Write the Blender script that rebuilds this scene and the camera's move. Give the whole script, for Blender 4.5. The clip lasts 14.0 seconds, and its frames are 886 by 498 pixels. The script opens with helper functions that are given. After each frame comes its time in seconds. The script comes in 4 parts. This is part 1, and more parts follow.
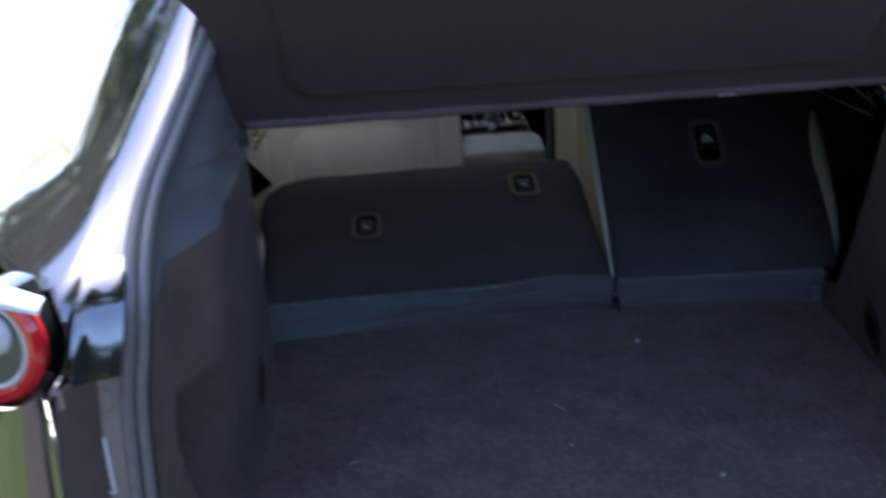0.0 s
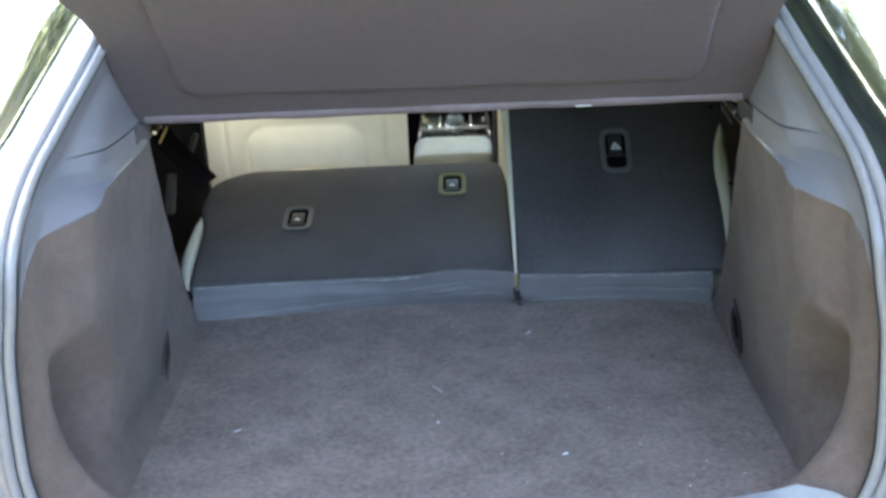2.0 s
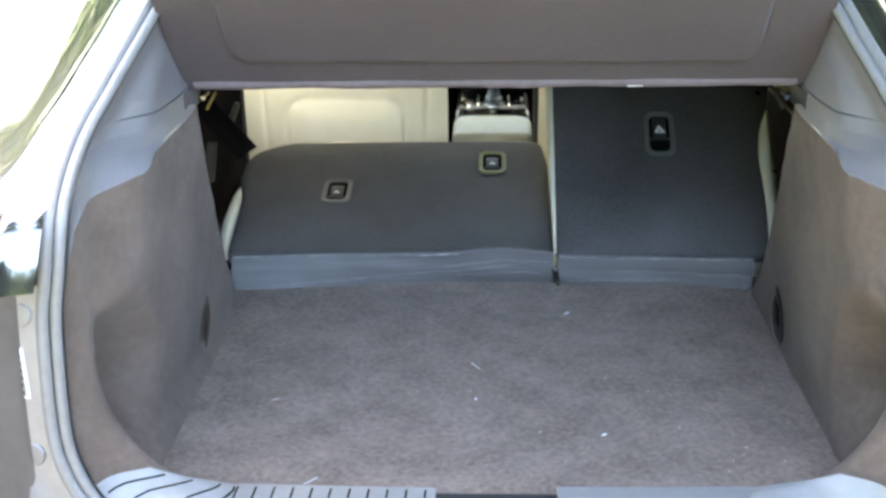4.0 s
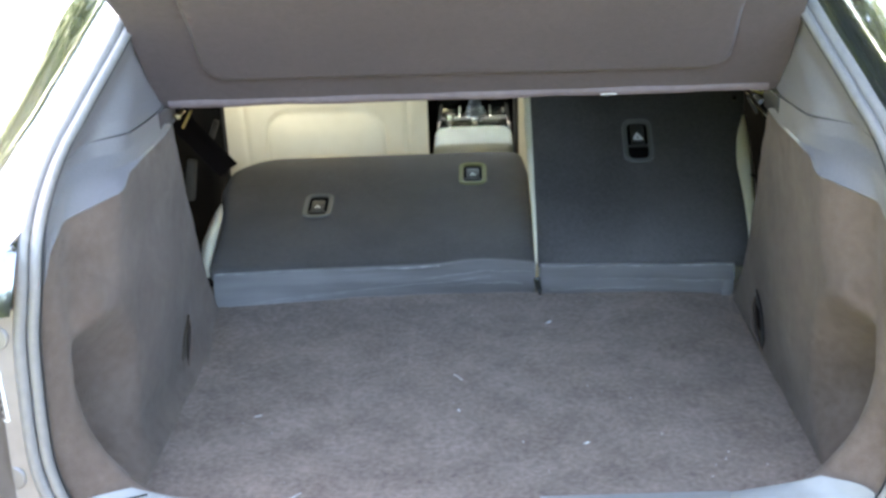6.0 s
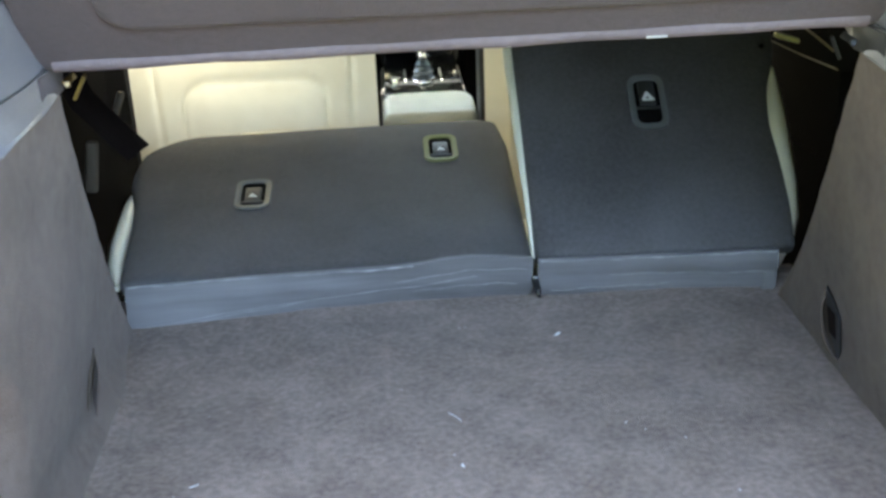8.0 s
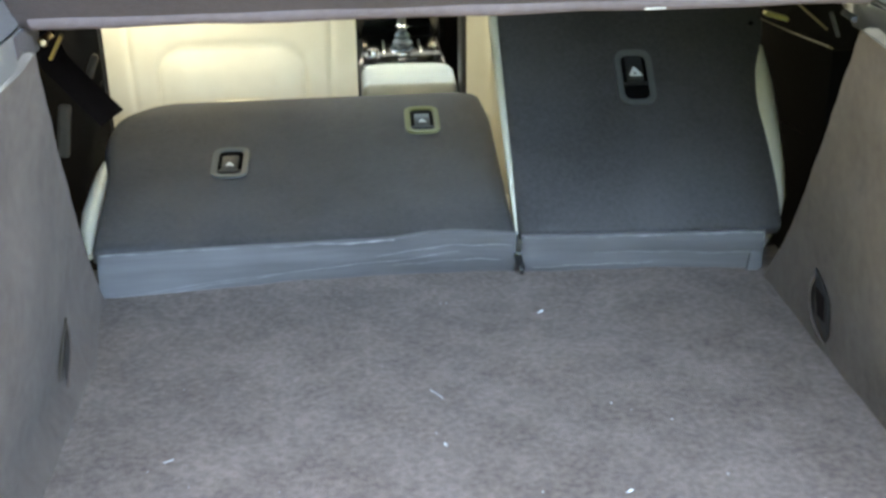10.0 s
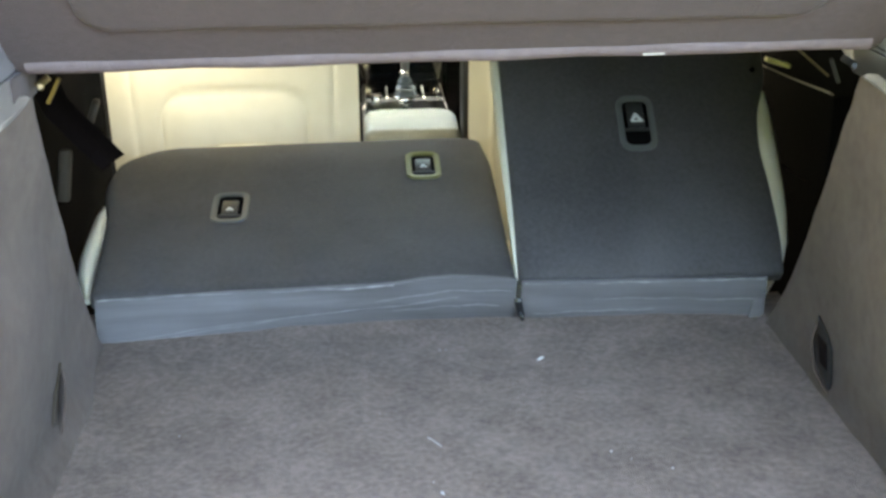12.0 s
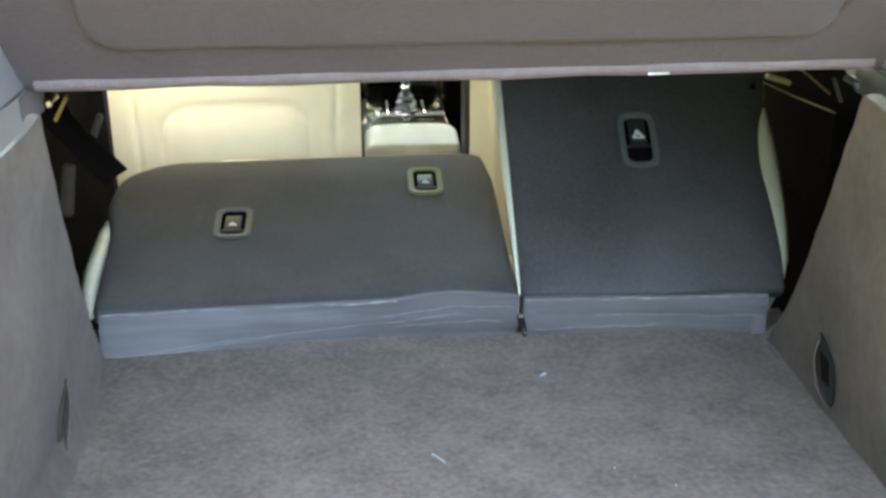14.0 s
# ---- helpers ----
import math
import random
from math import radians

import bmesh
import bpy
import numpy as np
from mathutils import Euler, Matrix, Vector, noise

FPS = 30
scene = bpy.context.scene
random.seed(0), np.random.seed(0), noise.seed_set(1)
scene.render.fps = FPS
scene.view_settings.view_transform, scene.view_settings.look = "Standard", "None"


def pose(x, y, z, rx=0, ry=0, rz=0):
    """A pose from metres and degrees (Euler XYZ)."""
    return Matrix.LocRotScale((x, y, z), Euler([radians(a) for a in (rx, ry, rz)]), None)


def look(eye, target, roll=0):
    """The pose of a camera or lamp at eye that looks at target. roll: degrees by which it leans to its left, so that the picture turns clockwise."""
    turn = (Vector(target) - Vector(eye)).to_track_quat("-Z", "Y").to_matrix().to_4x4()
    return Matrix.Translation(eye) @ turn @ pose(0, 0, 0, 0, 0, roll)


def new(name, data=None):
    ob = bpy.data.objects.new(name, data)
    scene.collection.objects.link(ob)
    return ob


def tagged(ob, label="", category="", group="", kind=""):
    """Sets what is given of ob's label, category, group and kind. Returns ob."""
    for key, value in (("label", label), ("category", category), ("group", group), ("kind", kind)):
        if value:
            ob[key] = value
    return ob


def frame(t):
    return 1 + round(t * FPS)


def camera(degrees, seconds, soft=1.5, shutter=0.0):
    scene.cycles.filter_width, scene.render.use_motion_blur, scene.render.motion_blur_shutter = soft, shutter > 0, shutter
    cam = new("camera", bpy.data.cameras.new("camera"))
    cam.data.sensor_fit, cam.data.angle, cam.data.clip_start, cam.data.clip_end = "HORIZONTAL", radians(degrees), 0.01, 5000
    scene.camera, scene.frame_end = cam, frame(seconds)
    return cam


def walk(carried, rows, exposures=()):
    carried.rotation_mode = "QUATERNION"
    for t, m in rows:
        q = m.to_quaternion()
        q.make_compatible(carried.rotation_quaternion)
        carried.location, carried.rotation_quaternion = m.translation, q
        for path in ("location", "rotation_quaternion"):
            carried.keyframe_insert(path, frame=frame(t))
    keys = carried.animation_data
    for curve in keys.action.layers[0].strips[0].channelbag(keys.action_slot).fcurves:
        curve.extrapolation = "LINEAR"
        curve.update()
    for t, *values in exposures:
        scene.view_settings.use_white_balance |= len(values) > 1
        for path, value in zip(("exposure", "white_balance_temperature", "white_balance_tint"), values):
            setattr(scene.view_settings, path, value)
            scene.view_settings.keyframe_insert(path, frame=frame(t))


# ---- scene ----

cam = camera(38.2, 14.0, soft=2.9, shutter=0.5)
walk(cam, [
    (0.0, look((-0.225, -2.169, 0.881), (-0.192, -0.273, 0.245), -3.6)),
    (0.5, look((-0.206, -2.287, 0.908), (-0.299, -0.363, 0.367), -3.5)),
    (1.0, look((-0.078, -2.311, 0.925), (-0.094, -0.398, 0.342), -1.5)),
    (1.5, look((-0.012, -2.323, 0.909), (-0.107, -0.431, 0.267), -2.5)),
    (2.0, look((0.035, -2.341, 0.906), (-0.007, -0.443, 0.278), -2.3)),
    (2.5, look((0.019, -2.366, 0.903), (-0.055, -0.462, 0.296), -0.7)),
    (3.0, look((-0.002, -2.357, 0.899), (-0.055, -0.465, 0.253), 0.2)),
    (5.5, look((0.014, -2.326, 0.892), (-0.094, -0.439, 0.238), -2.3)),
    (6.0, look((0.020, -2.339, 0.896), (-0.043, -0.445, 0.259), -1.9)),
    (6.5, look((0.014, -2.325, 0.880), (-0.044, -0.425, 0.258), -2.0)),
    (7.0, look((0.026, -2.214, 0.848), (-0.088, -0.297, 0.290), -1.4)),
    (7.5, look((-0.028, -2.023, 0.788), (-0.018, -0.120, 0.175), -0.6)),
    (8.0, look((-0.087, -1.837, 0.771), (-0.018, 0.041, 0.086), -2.6)),
    (8.5, look((-0.073, -1.823, 0.776), (0.018, 0.067, 0.129), -1.9)),
    (8.7, look((-0.082, -1.844, 0.755), (0.061, 0.026, 0.060), -3.0)),
    (11.0, look((-0.112, -1.768, 0.759), (-0.021, 0.094, 0.035), 0.1)),
    (11.5, look((-0.113, -1.777, 0.765), (-0.025, 0.099, 0.079), -0.5)),
    (12.0, look((-0.098, -1.788, 0.751), (0.014, 0.099, 0.096), -0.8)),
    (12.5, look((-0.093, -1.777, 0.760), (0.027, 0.102, 0.085), -1.1)),
    (13.0, look((-0.099, -1.780, 0.757), (0.016, 0.103, 0.093), -1.7)),
    (13.5, look((-0.103, -1.788, 0.765), (0.014, 0.099, 0.110), -1.2)),
    (14.0, look((-0.109, -1.792, 0.760), (0.010, 0.100, 0.122), -0.6)),
], exposures=[(0.0, 2.25, 5700, 19), (0.5, 3.55, 5750, 13), (1.0, 3.5, 5650, 12), (1.5, 4.4, 6100, 10), (2.0, 4.75, 6650, 8),
              (3.0, 5.06, 7250, 8), (6.5, 5.0, 7200, 8), (7.5, 5.06, 7150, 8), (8.5, 5.37, 7150, 5), (11.0, 5.38, 7800, 6), (14.0, 5.37, 7850, 6)])


# ---- sky and sun ----
world = bpy.data.worlds.new("world")
scene.world = world
world.use_nodes = True
wn = world.node_tree.nodes
sky = wn.new("ShaderNodeTexSky")
sky.sky_type, sky.sun_disc, sky.dust_density, sky.ozone_density = "NISHITA", False, 2.2, 1.2
sky.sun_elevation, sky.sun_rotation = radians(71), radians(2)
world.node_tree.links.new(sky.outputs[0], wn["Background"].inputs[0])
wn["Background"].inputs[1].default_value = 0.14
sun = new("sun", bpy.data.lights.new("sun", "SUN"))
sun.data.energy, sun.data.angle, sun.data.color = 4.5, radians(0.5), (1.0, 0.95, 0.86)
sun.matrix_world = look((0.12, 3.2, 9.4), (0, 0, 0))


# fill lamps added at the rear side windows to brighten the front seats
for sgn in (-1, 1):
    lamp = new("window_fill", bpy.data.lights.new("window_fill", "AREA"))
    lamp.data.shape, lamp.data.size, lamp.data.size_y = "RECTANGLE", 0.30, 0.26
    lamp.data.energy, lamp.data.color = 0.42, (1.0, 0.98, 0.86)
    lamp.matrix_world = look((sgn * 0.635, 0.60, 0.62), (sgn * 0.535, 1.57, 0.42))


# ---- materials ----
def material(name, colour, rough=0.6, metal=0.0, second=None, scale=20.0, bump=0.0, bump_scale=200.0, mottle=0.5, sheen=0.0, coat=0.0, specular=0.5, transmission=0.0, stretch=(1, 1, 1), stain=3.0):
    """A surface with coarse stains, fine grain and relief."""
    m = bpy.data.materials.new(name)
    m.use_nodes = True
    nt = m.node_tree
    b = nt.nodes["Principled BSDF"]
    b.inputs["Roughness"].default_value = rough
    b.inputs["Metallic"].default_value = metal
    b.inputs["Sheen Weight"].default_value = sheen
    b.inputs["Coat Weight"].default_value = coat
    b.inputs["Coat Roughness"].default_value = 0.03
    b.inputs["Specular IOR Level"].default_value = specular
    b.inputs["Transmission Weight"].default_value = transmission
    b.inputs["Base Color"].default_value = (*colour, 1)
    tc = nt.nodes.new("ShaderNodeTexCoord")
    mp = nt.nodes.new("ShaderNodeMapping")
    mp.inputs["Scale"].default_value = stretch
    nt.links.new(tc.outputs["Object"], mp.inputs["Vector"])
    if second:
        fine, coarse = nt.nodes.new("ShaderNodeTexNoise"), nt.nodes.new("ShaderNodeTexNoise")
        fine.inputs["Scale"].default_value, fine.inputs["Detail"].default_value = scale, 6
        coarse.inputs["Scale"].default_value, coarse.inputs["Detail"].default_value = stain, 4
        nt.links.new(mp.outputs[0], fine.inputs["Vector"])
        nt.links.new(tc.outputs["Object"], coarse.inputs["Vector"])
        mixf = nt.nodes.new("ShaderNodeMix")
        mixf.inputs[0].default_value = mottle
        nt.links.new(fine.outputs[0], mixf.inputs[2])
        nt.links.new(coarse.outputs[0], mixf.inputs[3])
        ramp = nt.nodes.new("ShaderNodeValToRGB")
        ramp.color_ramp.elements[0].position, ramp.color_ramp.elements[1].position = 0.34, 0.66
        ramp.color_ramp.elements[0].color, ramp.color_ramp.elements[1].color = (*colour, 1), (*second, 1)
        nt.links.new(mixf.outputs[0], ramp.inputs[0])
        nt.links.new(ramp.outputs[0], b.inputs["Base Color"])
    if bump:
        n = nt.nodes.new("ShaderNodeTexNoise")
        n.inputs["Scale"].default_value, n.inputs["Detail"].default_value = bump_scale, 5
        nt.links.new(mp.outputs[0], n.inputs["Vector"])
        bp = nt.nodes.new("ShaderNodeBump")
        bp.inputs["Strength"].default_value, bp.inputs["Distance"].default_value = bump, 0.004
        nt.links.new(n.outputs[0], bp.inputs["Height"])
        nt.links.new(bp.outputs[0], b.inputs["Normal"])
    return m


CARPET = material("boot carpet", (0.122, 0.085, 0.064), 0.95, second=(0.258, 0.195, 0.158), scale=120, bump=0.7, bump_scale=420, mottle=0.42, sheen=0.1, specular=0.15, stain=11)
SIDE_CARPET = material("side carpet", (0.100, 0.071, 0.056), 0.95, second=(0.160, 0.118, 0.096), scale=70, bump=0.55, bump_scale=420, mottle=0.6, sheen=0.1, specular=0.15, stain=9)
SHELF = material("shelf felt", (0.066, 0.050, 0.050), 0.92, second=(0.083, 0.063, 0.063), scale=120, bump=0.45, bump_scale=500, mottle=0.4, sheen=0.1, specular=0.15, stain=5)
# same felt, paler: the light the rolled edge catches is in the colour
LIT_SHELF_EDGE = material("lit-tone felt edge", (0.125, 0.100, 0.104), 0.9, second=(0.16, 0.13, 0.135), scale=70, bump=0.4, bump_scale=400, mottle=0.4, specular=0.15, stain=6)
SEAT_BACK = material("seat back cloth", (0.044, 0.041, 0.041), 0.68, second=(0.086, 0.081, 0.081), scale=150, bump=0.4, bump_scale=700, mottle=0.6, specular=0.22, sheen=0.06, stain=5)
FLAP = material("worn flap", (0.115, 0.109, 0.110), 0.85, second=(0.175, 0.168, 0.168), scale=16, bump=0.3, bump_scale=300, mottle=0.45, stretch=(0.18, 3, 5), stain=6)
CREASE = material("worn crease", (0.34, 0.335, 0.33), 0.85, second=(0.14, 0.138, 0.135), scale=30, stain=9)
LEATHER = material("cream leather", (0.66, 0.62, 0.49), 0.45, second=(0.71, 0.67, 0.54), scale=30, bump=0.05, bump_scale=700, mottle=0.5)
LEATHER_SEAM = material("leather seam", (0.32, 0.285, 0.21), 0.7)
PLASTIC = material("grey trim plastic", (0.160, 0.150, 0.158), 0.36, second=(0.185, 0.174, 0.182), scale=250, bump=0.10, bump_scale=900, mottle=0.3, stain=4)
DARK_PLASTIC = material("dark plastic", (0.018, 0.018, 0.019), 0.5, second=(0.026, 0.026, 0.027), scale=200, bump=0.1, bump_scale=700)
# near black, so gaps beside the seats keep the depth of their shade
LINING = material("shade-black lining", (0.0045, 0.0042, 0.0045), 0.95, second=(0.007, 0.0066, 0.007), scale=150, specular=0.02)
BLACK_GLOSS = material("gloss black", (0.008, 0.009, 0.010), 0.08, coat=1.0)
PAINT = material("dark metallic car paint", (0.140, 0.143, 0.148), 0.12, metal=0.9, second=(0.150, 0.154, 0.160), scale=500, coat=1.0)
GUTTER = material("dusty grey gutter", (0.20, 0.182, 0.172), 0.40, metal=0.2, second=(0.26, 0.236, 0.224), scale=35, mottle=0.5, stain=8)
# dark body paint with its tan reflection put into the colour
GAP = material("brown reflection paint", (0.120, 0.092, 0.076), 0.35, metal=0.3, second=(0.150, 0.118, 0.098), scale=50, stain=9)
RUBBER = material("seal rubber", (0.165, 0.157, 0.155), 0.40, second=(0.21, 0.20, 0.197), scale=90)
# the seats' cream leather, darkened to offset strong light on the lid
ARMREST = material("dimmed cream leather", (0.29, 0.29, 0.23), 0.5, second=(0.33, 0.327, 0.26), scale=30, bump=0.05, bump_scale=700)
CHROME = material("chrome", (0.75, 0.75, 0.74), 0.14, metal=1.0)
SCUFF = material("scuff plate", (0.21, 0.205, 0.205), 0.42, second=(0.25, 0.245, 0.245), scale=60, stain=8)
BRIGHT = material("bright scuffed metal", (0.6, 0.61, 0.6), 0.35, metal=0.7)
RED_LENS = material("red lens", (0.60, 0.015, 0.02), 0.12, coat=1.0, second=(0.66, 0.03, 0.03), scale=80)
CLEAR_LENS = material("clear lens", (0.72, 0.74, 0.75), 0.12, coat=1.0)
LAMP_BOWL = material("lamp bowl", (0.06, 0.06, 0.065), 0.3, second=(0.10, 0.10, 0.11), scale=40, coat=0.5)
BELT = material("belt webbing", (0.012, 0.008, 0.0075), 0.9, second=(0.017, 0.011, 0.010), scale=160, bump=0.3, bump_scale=800, specular=0.1)
BRASS = material("yellow zinc metal", (0.40, 0.28, 0.14), 0.35, metal=1.0)
OLIVE = material("yellow-green ring", (0.150, 0.155, 0.055), 0.55, second=(0.18, 0.185, 0.070), scale=80)
RING_GREY = material("latch ring plastic", (0.085, 0.09, 0.09), 0.5, second=(0.11, 0.115, 0.115), scale=80)
LIT_TAN = material("lit belt tone", (0.17, 0.14, 0.085), 0.6, second=(0.21, 0.17, 0.10), scale=30)
GRASS = material("grass", (0.050, 0.072, 0.017), 0.9, second=(0.086, 0.112, 0.031), scale=30, bump=0.8, bump_scale=60, mottle=0.5, stain=0.9)
GLARE_GROUND = material("pale glare ground", (0.42, 0.40, 0.33), 0.9, second=(0.52, 0.49, 0.41), scale=40, bump=0.6, bump_scale=60, mottle=0.5, stain=0.8)
DARK_GROUND = material("dark unseen ground", (0.052, 0.044, 0.039), 0.9, second=(0.080, 0.069, 0.062), scale=45, bump=0.7, bump_scale=70, mottle=0.5, stain=1.5)
LEAF = material("leaves", (0.036, 0.056, 0.018), 0.7, second=(0.075, 0.100, 0.032), scale=2)
BARK = material("bark", (0.10, 0.075, 0.05), 0.9, second=(0.16, 0.12, 0.08), scale=12, bump=0.8, bump_scale=30)
SUNLIT_YELLOW = material("sunlit strip tone", (0.88, 0.84, 0.40), 0.5, second=(0.90, 0.87, 0.46), scale=60)
SMOKED = material("smoked plastic", (0.05, 0.065, 0.075), 0.2, second=(0.08, 0.10, 0.115), scale=60, coat=0.5)
SLEEVE_AND_SLOT = material("brown belt sleeve and slot shade", (0.07, 0.052, 0.036), 0.7, second=(0.09, 0.068, 0.048), scale=60)
LINT = material("lint", (0.55, 0.53, 0.5), 0.9)
HEADLINER = material("black headliner", (0.014, 0.014, 0.013), 0.95, second=(0.018, 0.018, 0.017), scale=150, specular=0.1)
GLASS = bpy.data.materials.new("window glass")
GLASS.use_nodes = True
gp = GLASS.node_tree.nodes["Principled BSDF"]
gp.inputs["Base Color"].default_value = (0.30, 0.34, 0.31, 1)
gp.inputs["Transmission Weight"].default_value, gp.inputs["Roughness"].default_value = 1.0, 0.0

PRIVACY = GLASS.copy()
PRIVACY.name = "dark privacy glass"
PRIVACY.node_tree.nodes["Principled BSDF"].inputs["Base Color"].default_value = (0.004, 0.0044, 0.0042, 1)


# ---- mesh tools ----
def part(name, bm, mat, parent=None, label="", smooth=40):
    me = bpy.data.meshes.new(name)
    bmesh.ops.recalc_face_normals(bm, faces=bm.faces)
    bm.to_mesh(me)
    bm.free()
    for p in me.polygons:
        p.use_smooth = smooth > 0
    if smooth:
        me.set_sharp_from_angle(angle=radians(smooth))
    me.materials.append(mat)
    ob = new(name, me)
    ob.parent = parent
    return tagged(ob, label)


def thing(name, label, category, group="", kind=""):
    return tagged(new(name), label, category, group, kind)


def smoothstep(a, b, x):
    t = min(1.0, max(0.0, (x - a) / (b - a)))
    return t * t * (3 - 2 * t)


def curve(pairs, x):
    """Smooth interpolation through a short table of (x, y)."""
    if x <= pairs[0][0]:
        return pairs[0][1]
    for (a, fa), (b, fb) in zip(pairs, pairs[1:]):
        if x <= b:
            return fa + (fb - fa) * (x - a) / (b - a)
    return pairs[-1][1]


def smooth_curve(pairs, x):
    """Like curve(), with rounded joints."""
    if x <= pairs[0][0] or x >= pairs[-1][0]:
        return curve(pairs, x)
    slope = [(b[1] - a[1]) / (b[0] - a[0]) for a, b in zip(pairs, pairs[1:])]
    turn = [slope[0]] + [(p + q) / 2 for p, q in zip(slope, slope[1:])] + [slope[-1]]
    for i, ((a, fa), (b, fb)) in enumerate(zip(pairs, pairs[1:])):
        if x <= b:
            h = b - a
            t = (x - a) / h
            return fa * (1 + 2 * t) * (1 - t) ** 2 + turn[i] * h * t * (1 - t) ** 2 + fb * t * t * (3 - 2 * t) + turn[i + 1] * h * t * t * (t - 1)


def sheet(fn, nu, nv, thick=0.0, flip=False):
    """A sheet of fn(u, v), with a back face at thick along its normals."""
    bm = bmesh.new()
    rows = [[bm.verts.new(fn(i / nu, j / nv)) for j in range(nv + 1)] for i in range(nu + 1)]
    for i in range(nu):
        for j in range(nv):
            bm.faces.new((rows[i][j], rows[i + 1][j], rows[i + 1][j + 1], rows[i][j + 1]))
    if thick:
        bm.normal_update()
        bmesh.ops.solidify(bm, geom=bm.faces[:], thickness=-thick if flip else thick)
    return bm


def rbox(sx, sy, sz, r=0.01, seg=3, at=Matrix()):
    """A box with rounded edges, its centre at the pose."""
    bm = bmesh.new()
    bmesh.ops.create_cube(bm, size=1, matrix=Matrix.Diagonal((sx, sy, sz, 1)))
    if r:
        bmesh.ops.bevel(bm, geom=bm.edges[:], offset=r, segments=seg, profile=0.5, affect="EDGES")
    bmesh.ops.transform(bm, matrix=at, verts=bm.verts)
    return bm


def tube(points, r, sides=8, closed=False, ref=(0.13, 0.31, 0.94)):
    """A round bar along points."""
    bm = bmesh.new()
    pts = [Vector(p) for p in points]
    n = len(pts)
    rings = []
    for i, p in enumerate(pts):
        a = pts[(i - 1) % n] if closed or i else p
        b = pts[(i + 1) % n] if closed or i < n - 1 else p
        d = (b - a).normalized()
        side = d.cross(Vector(ref)).normalized()
        up = side.cross(d)
        rr = r[i] if isinstance(r, (list, tuple)) else r
        rings.append([bm.verts.new(p + (side * math.cos(t) + up * math.sin(t)) * rr) for t in [2 * math.pi * k / sides for k in range(sides)]])
    for i in range(n if closed else n - 1):
        for k in range(sides):
            bm.faces.new((rings[i][k], rings[i][(k + 1) % sides], rings[(i + 1) % n][(k + 1) % sides], rings[(i + 1) % n][k]))
    if not closed:
        bm.faces.new(rings[0][::-1])
        bm.faces.new(rings[-1])
    return bm


def rounded(points, r=0.02, seg=5):
    """A closed outline with its corners rounded; a corner may give its own radius as a third number."""
    out = []
    n = len(points)
    for i, p in enumerate(points):
        rad = p[2] if len(p) > 2 else r
        c = Vector(p[:2])
        a, b = Vector(points[i - 1][:2]) - c, Vector(points[(i + 1) % n][:2]) - c
        rad = min(rad, a.length * 0.45, b.length * 0.45)
        s, e = c + a.normalized() * rad, c + b.normalized() * rad
        for k in range(seg + 1):
            t = k / seg
            out.append((1 - t) ** 2 * s + 2 * t * (1 - t) * c + t * t * e)
    return out


def plate(outline, thick, m, edge=0.004):
    """A plate of an outline in the x-y plane of pose m, its top face at z = 0, with softened upper edges."""
    bm = bmesh.new()
    top = bm.faces.new([bm.verts.new((p[0], p[1], 0)) for p in outline])
    bm.normal_update()
    if top.normal.z < 0:
        top.normal_flip()
    ext = bmesh.ops.extrude_face_region(bm, geom=[top])
    bmesh.ops.translate(bm, vec=(0, 0, -thick), verts=[v for v in ext["geom"] if isinstance(v, bmesh.types.BMVert)])
    bm.normal_update()
    if edge:
        rim = [e for e in bm.edges if all(abs(v.co.z) < 1e-6 for v in e.verts)]
        bmesh.ops.bevel(bm, geom=rim, offset=edge, segments=3, profile=0.5, affect="EDGES")
    bmesh.ops.transform(bm, matrix=m, verts=bm.verts)
    return bm


def ring(outer, inner, thick, m):
    """A flat frame between two outlines with the same number of points."""
    bm = bmesh.new()
    n = len(outer)
    lay = []
    for pts, z in ((outer, -thick), (outer, -0.0015), ([p * 0.985 + q * 0.015 for p, q in zip(outer, inner)], 0), ([p * 0.2 + q * 0.8 for p, q in zip(outer, inner)], 0), (inner, -0.0015), (inner, -thick)):
        lay.append([bm.verts.new((p[0], p[1], z)) for p in pts])
    for a, b in zip(lay, lay[1:]):
        for k in range(n):
            bm.faces.new((a[k], a[(k + 1) % n], b[(k + 1) % n], b[k]))
    bmesh.ops.transform(bm, matrix=m, verts=bm.verts)
    return bm


def lathe(profile, m, sides=28):
    """A body of revolution about z of pose m; profile of (radius, z)."""
    bm = bmesh.new()
    rings = [[bm.verts.new((r * math.cos(t), r * math.sin(t), z)) for t in [2 * math.pi * k / sides for k in range(sides)]] for r, z in profile]
    for a, b in zip(rings, rings[1:]):
        for k in range(sides):
            bm.faces.new((a[k], a[(k + 1) % sides], b[(k + 1) % sides], b[k]))
    for cap in (rings[0], rings[-1]):
        bm.faces.new(cap)
    bmesh.ops.transform(bm, matrix=m, verts=bm.verts)
    return bm


def join(*bms):
    """Several meshes as one."""
    me = bpy.data.meshes.new("join")
    out = bmesh.new()
    for b in bms:
        b.to_mesh(me)
        b.free()
        out.from_mesh(me)
    bpy.data.meshes.remove(me)
    return out


def plane_pose(origin, along_x, along_y):
    """A pose with its x and y axes along two directions."""
    x, y = Vector(along_x).normalized(), Vector(along_y).normalized()
    z = x.cross(y).normalized()
    y = z.cross(x)
    m = Matrix((x, y, z)).transposed().to_4x4()
    m.translation = origin
    return m


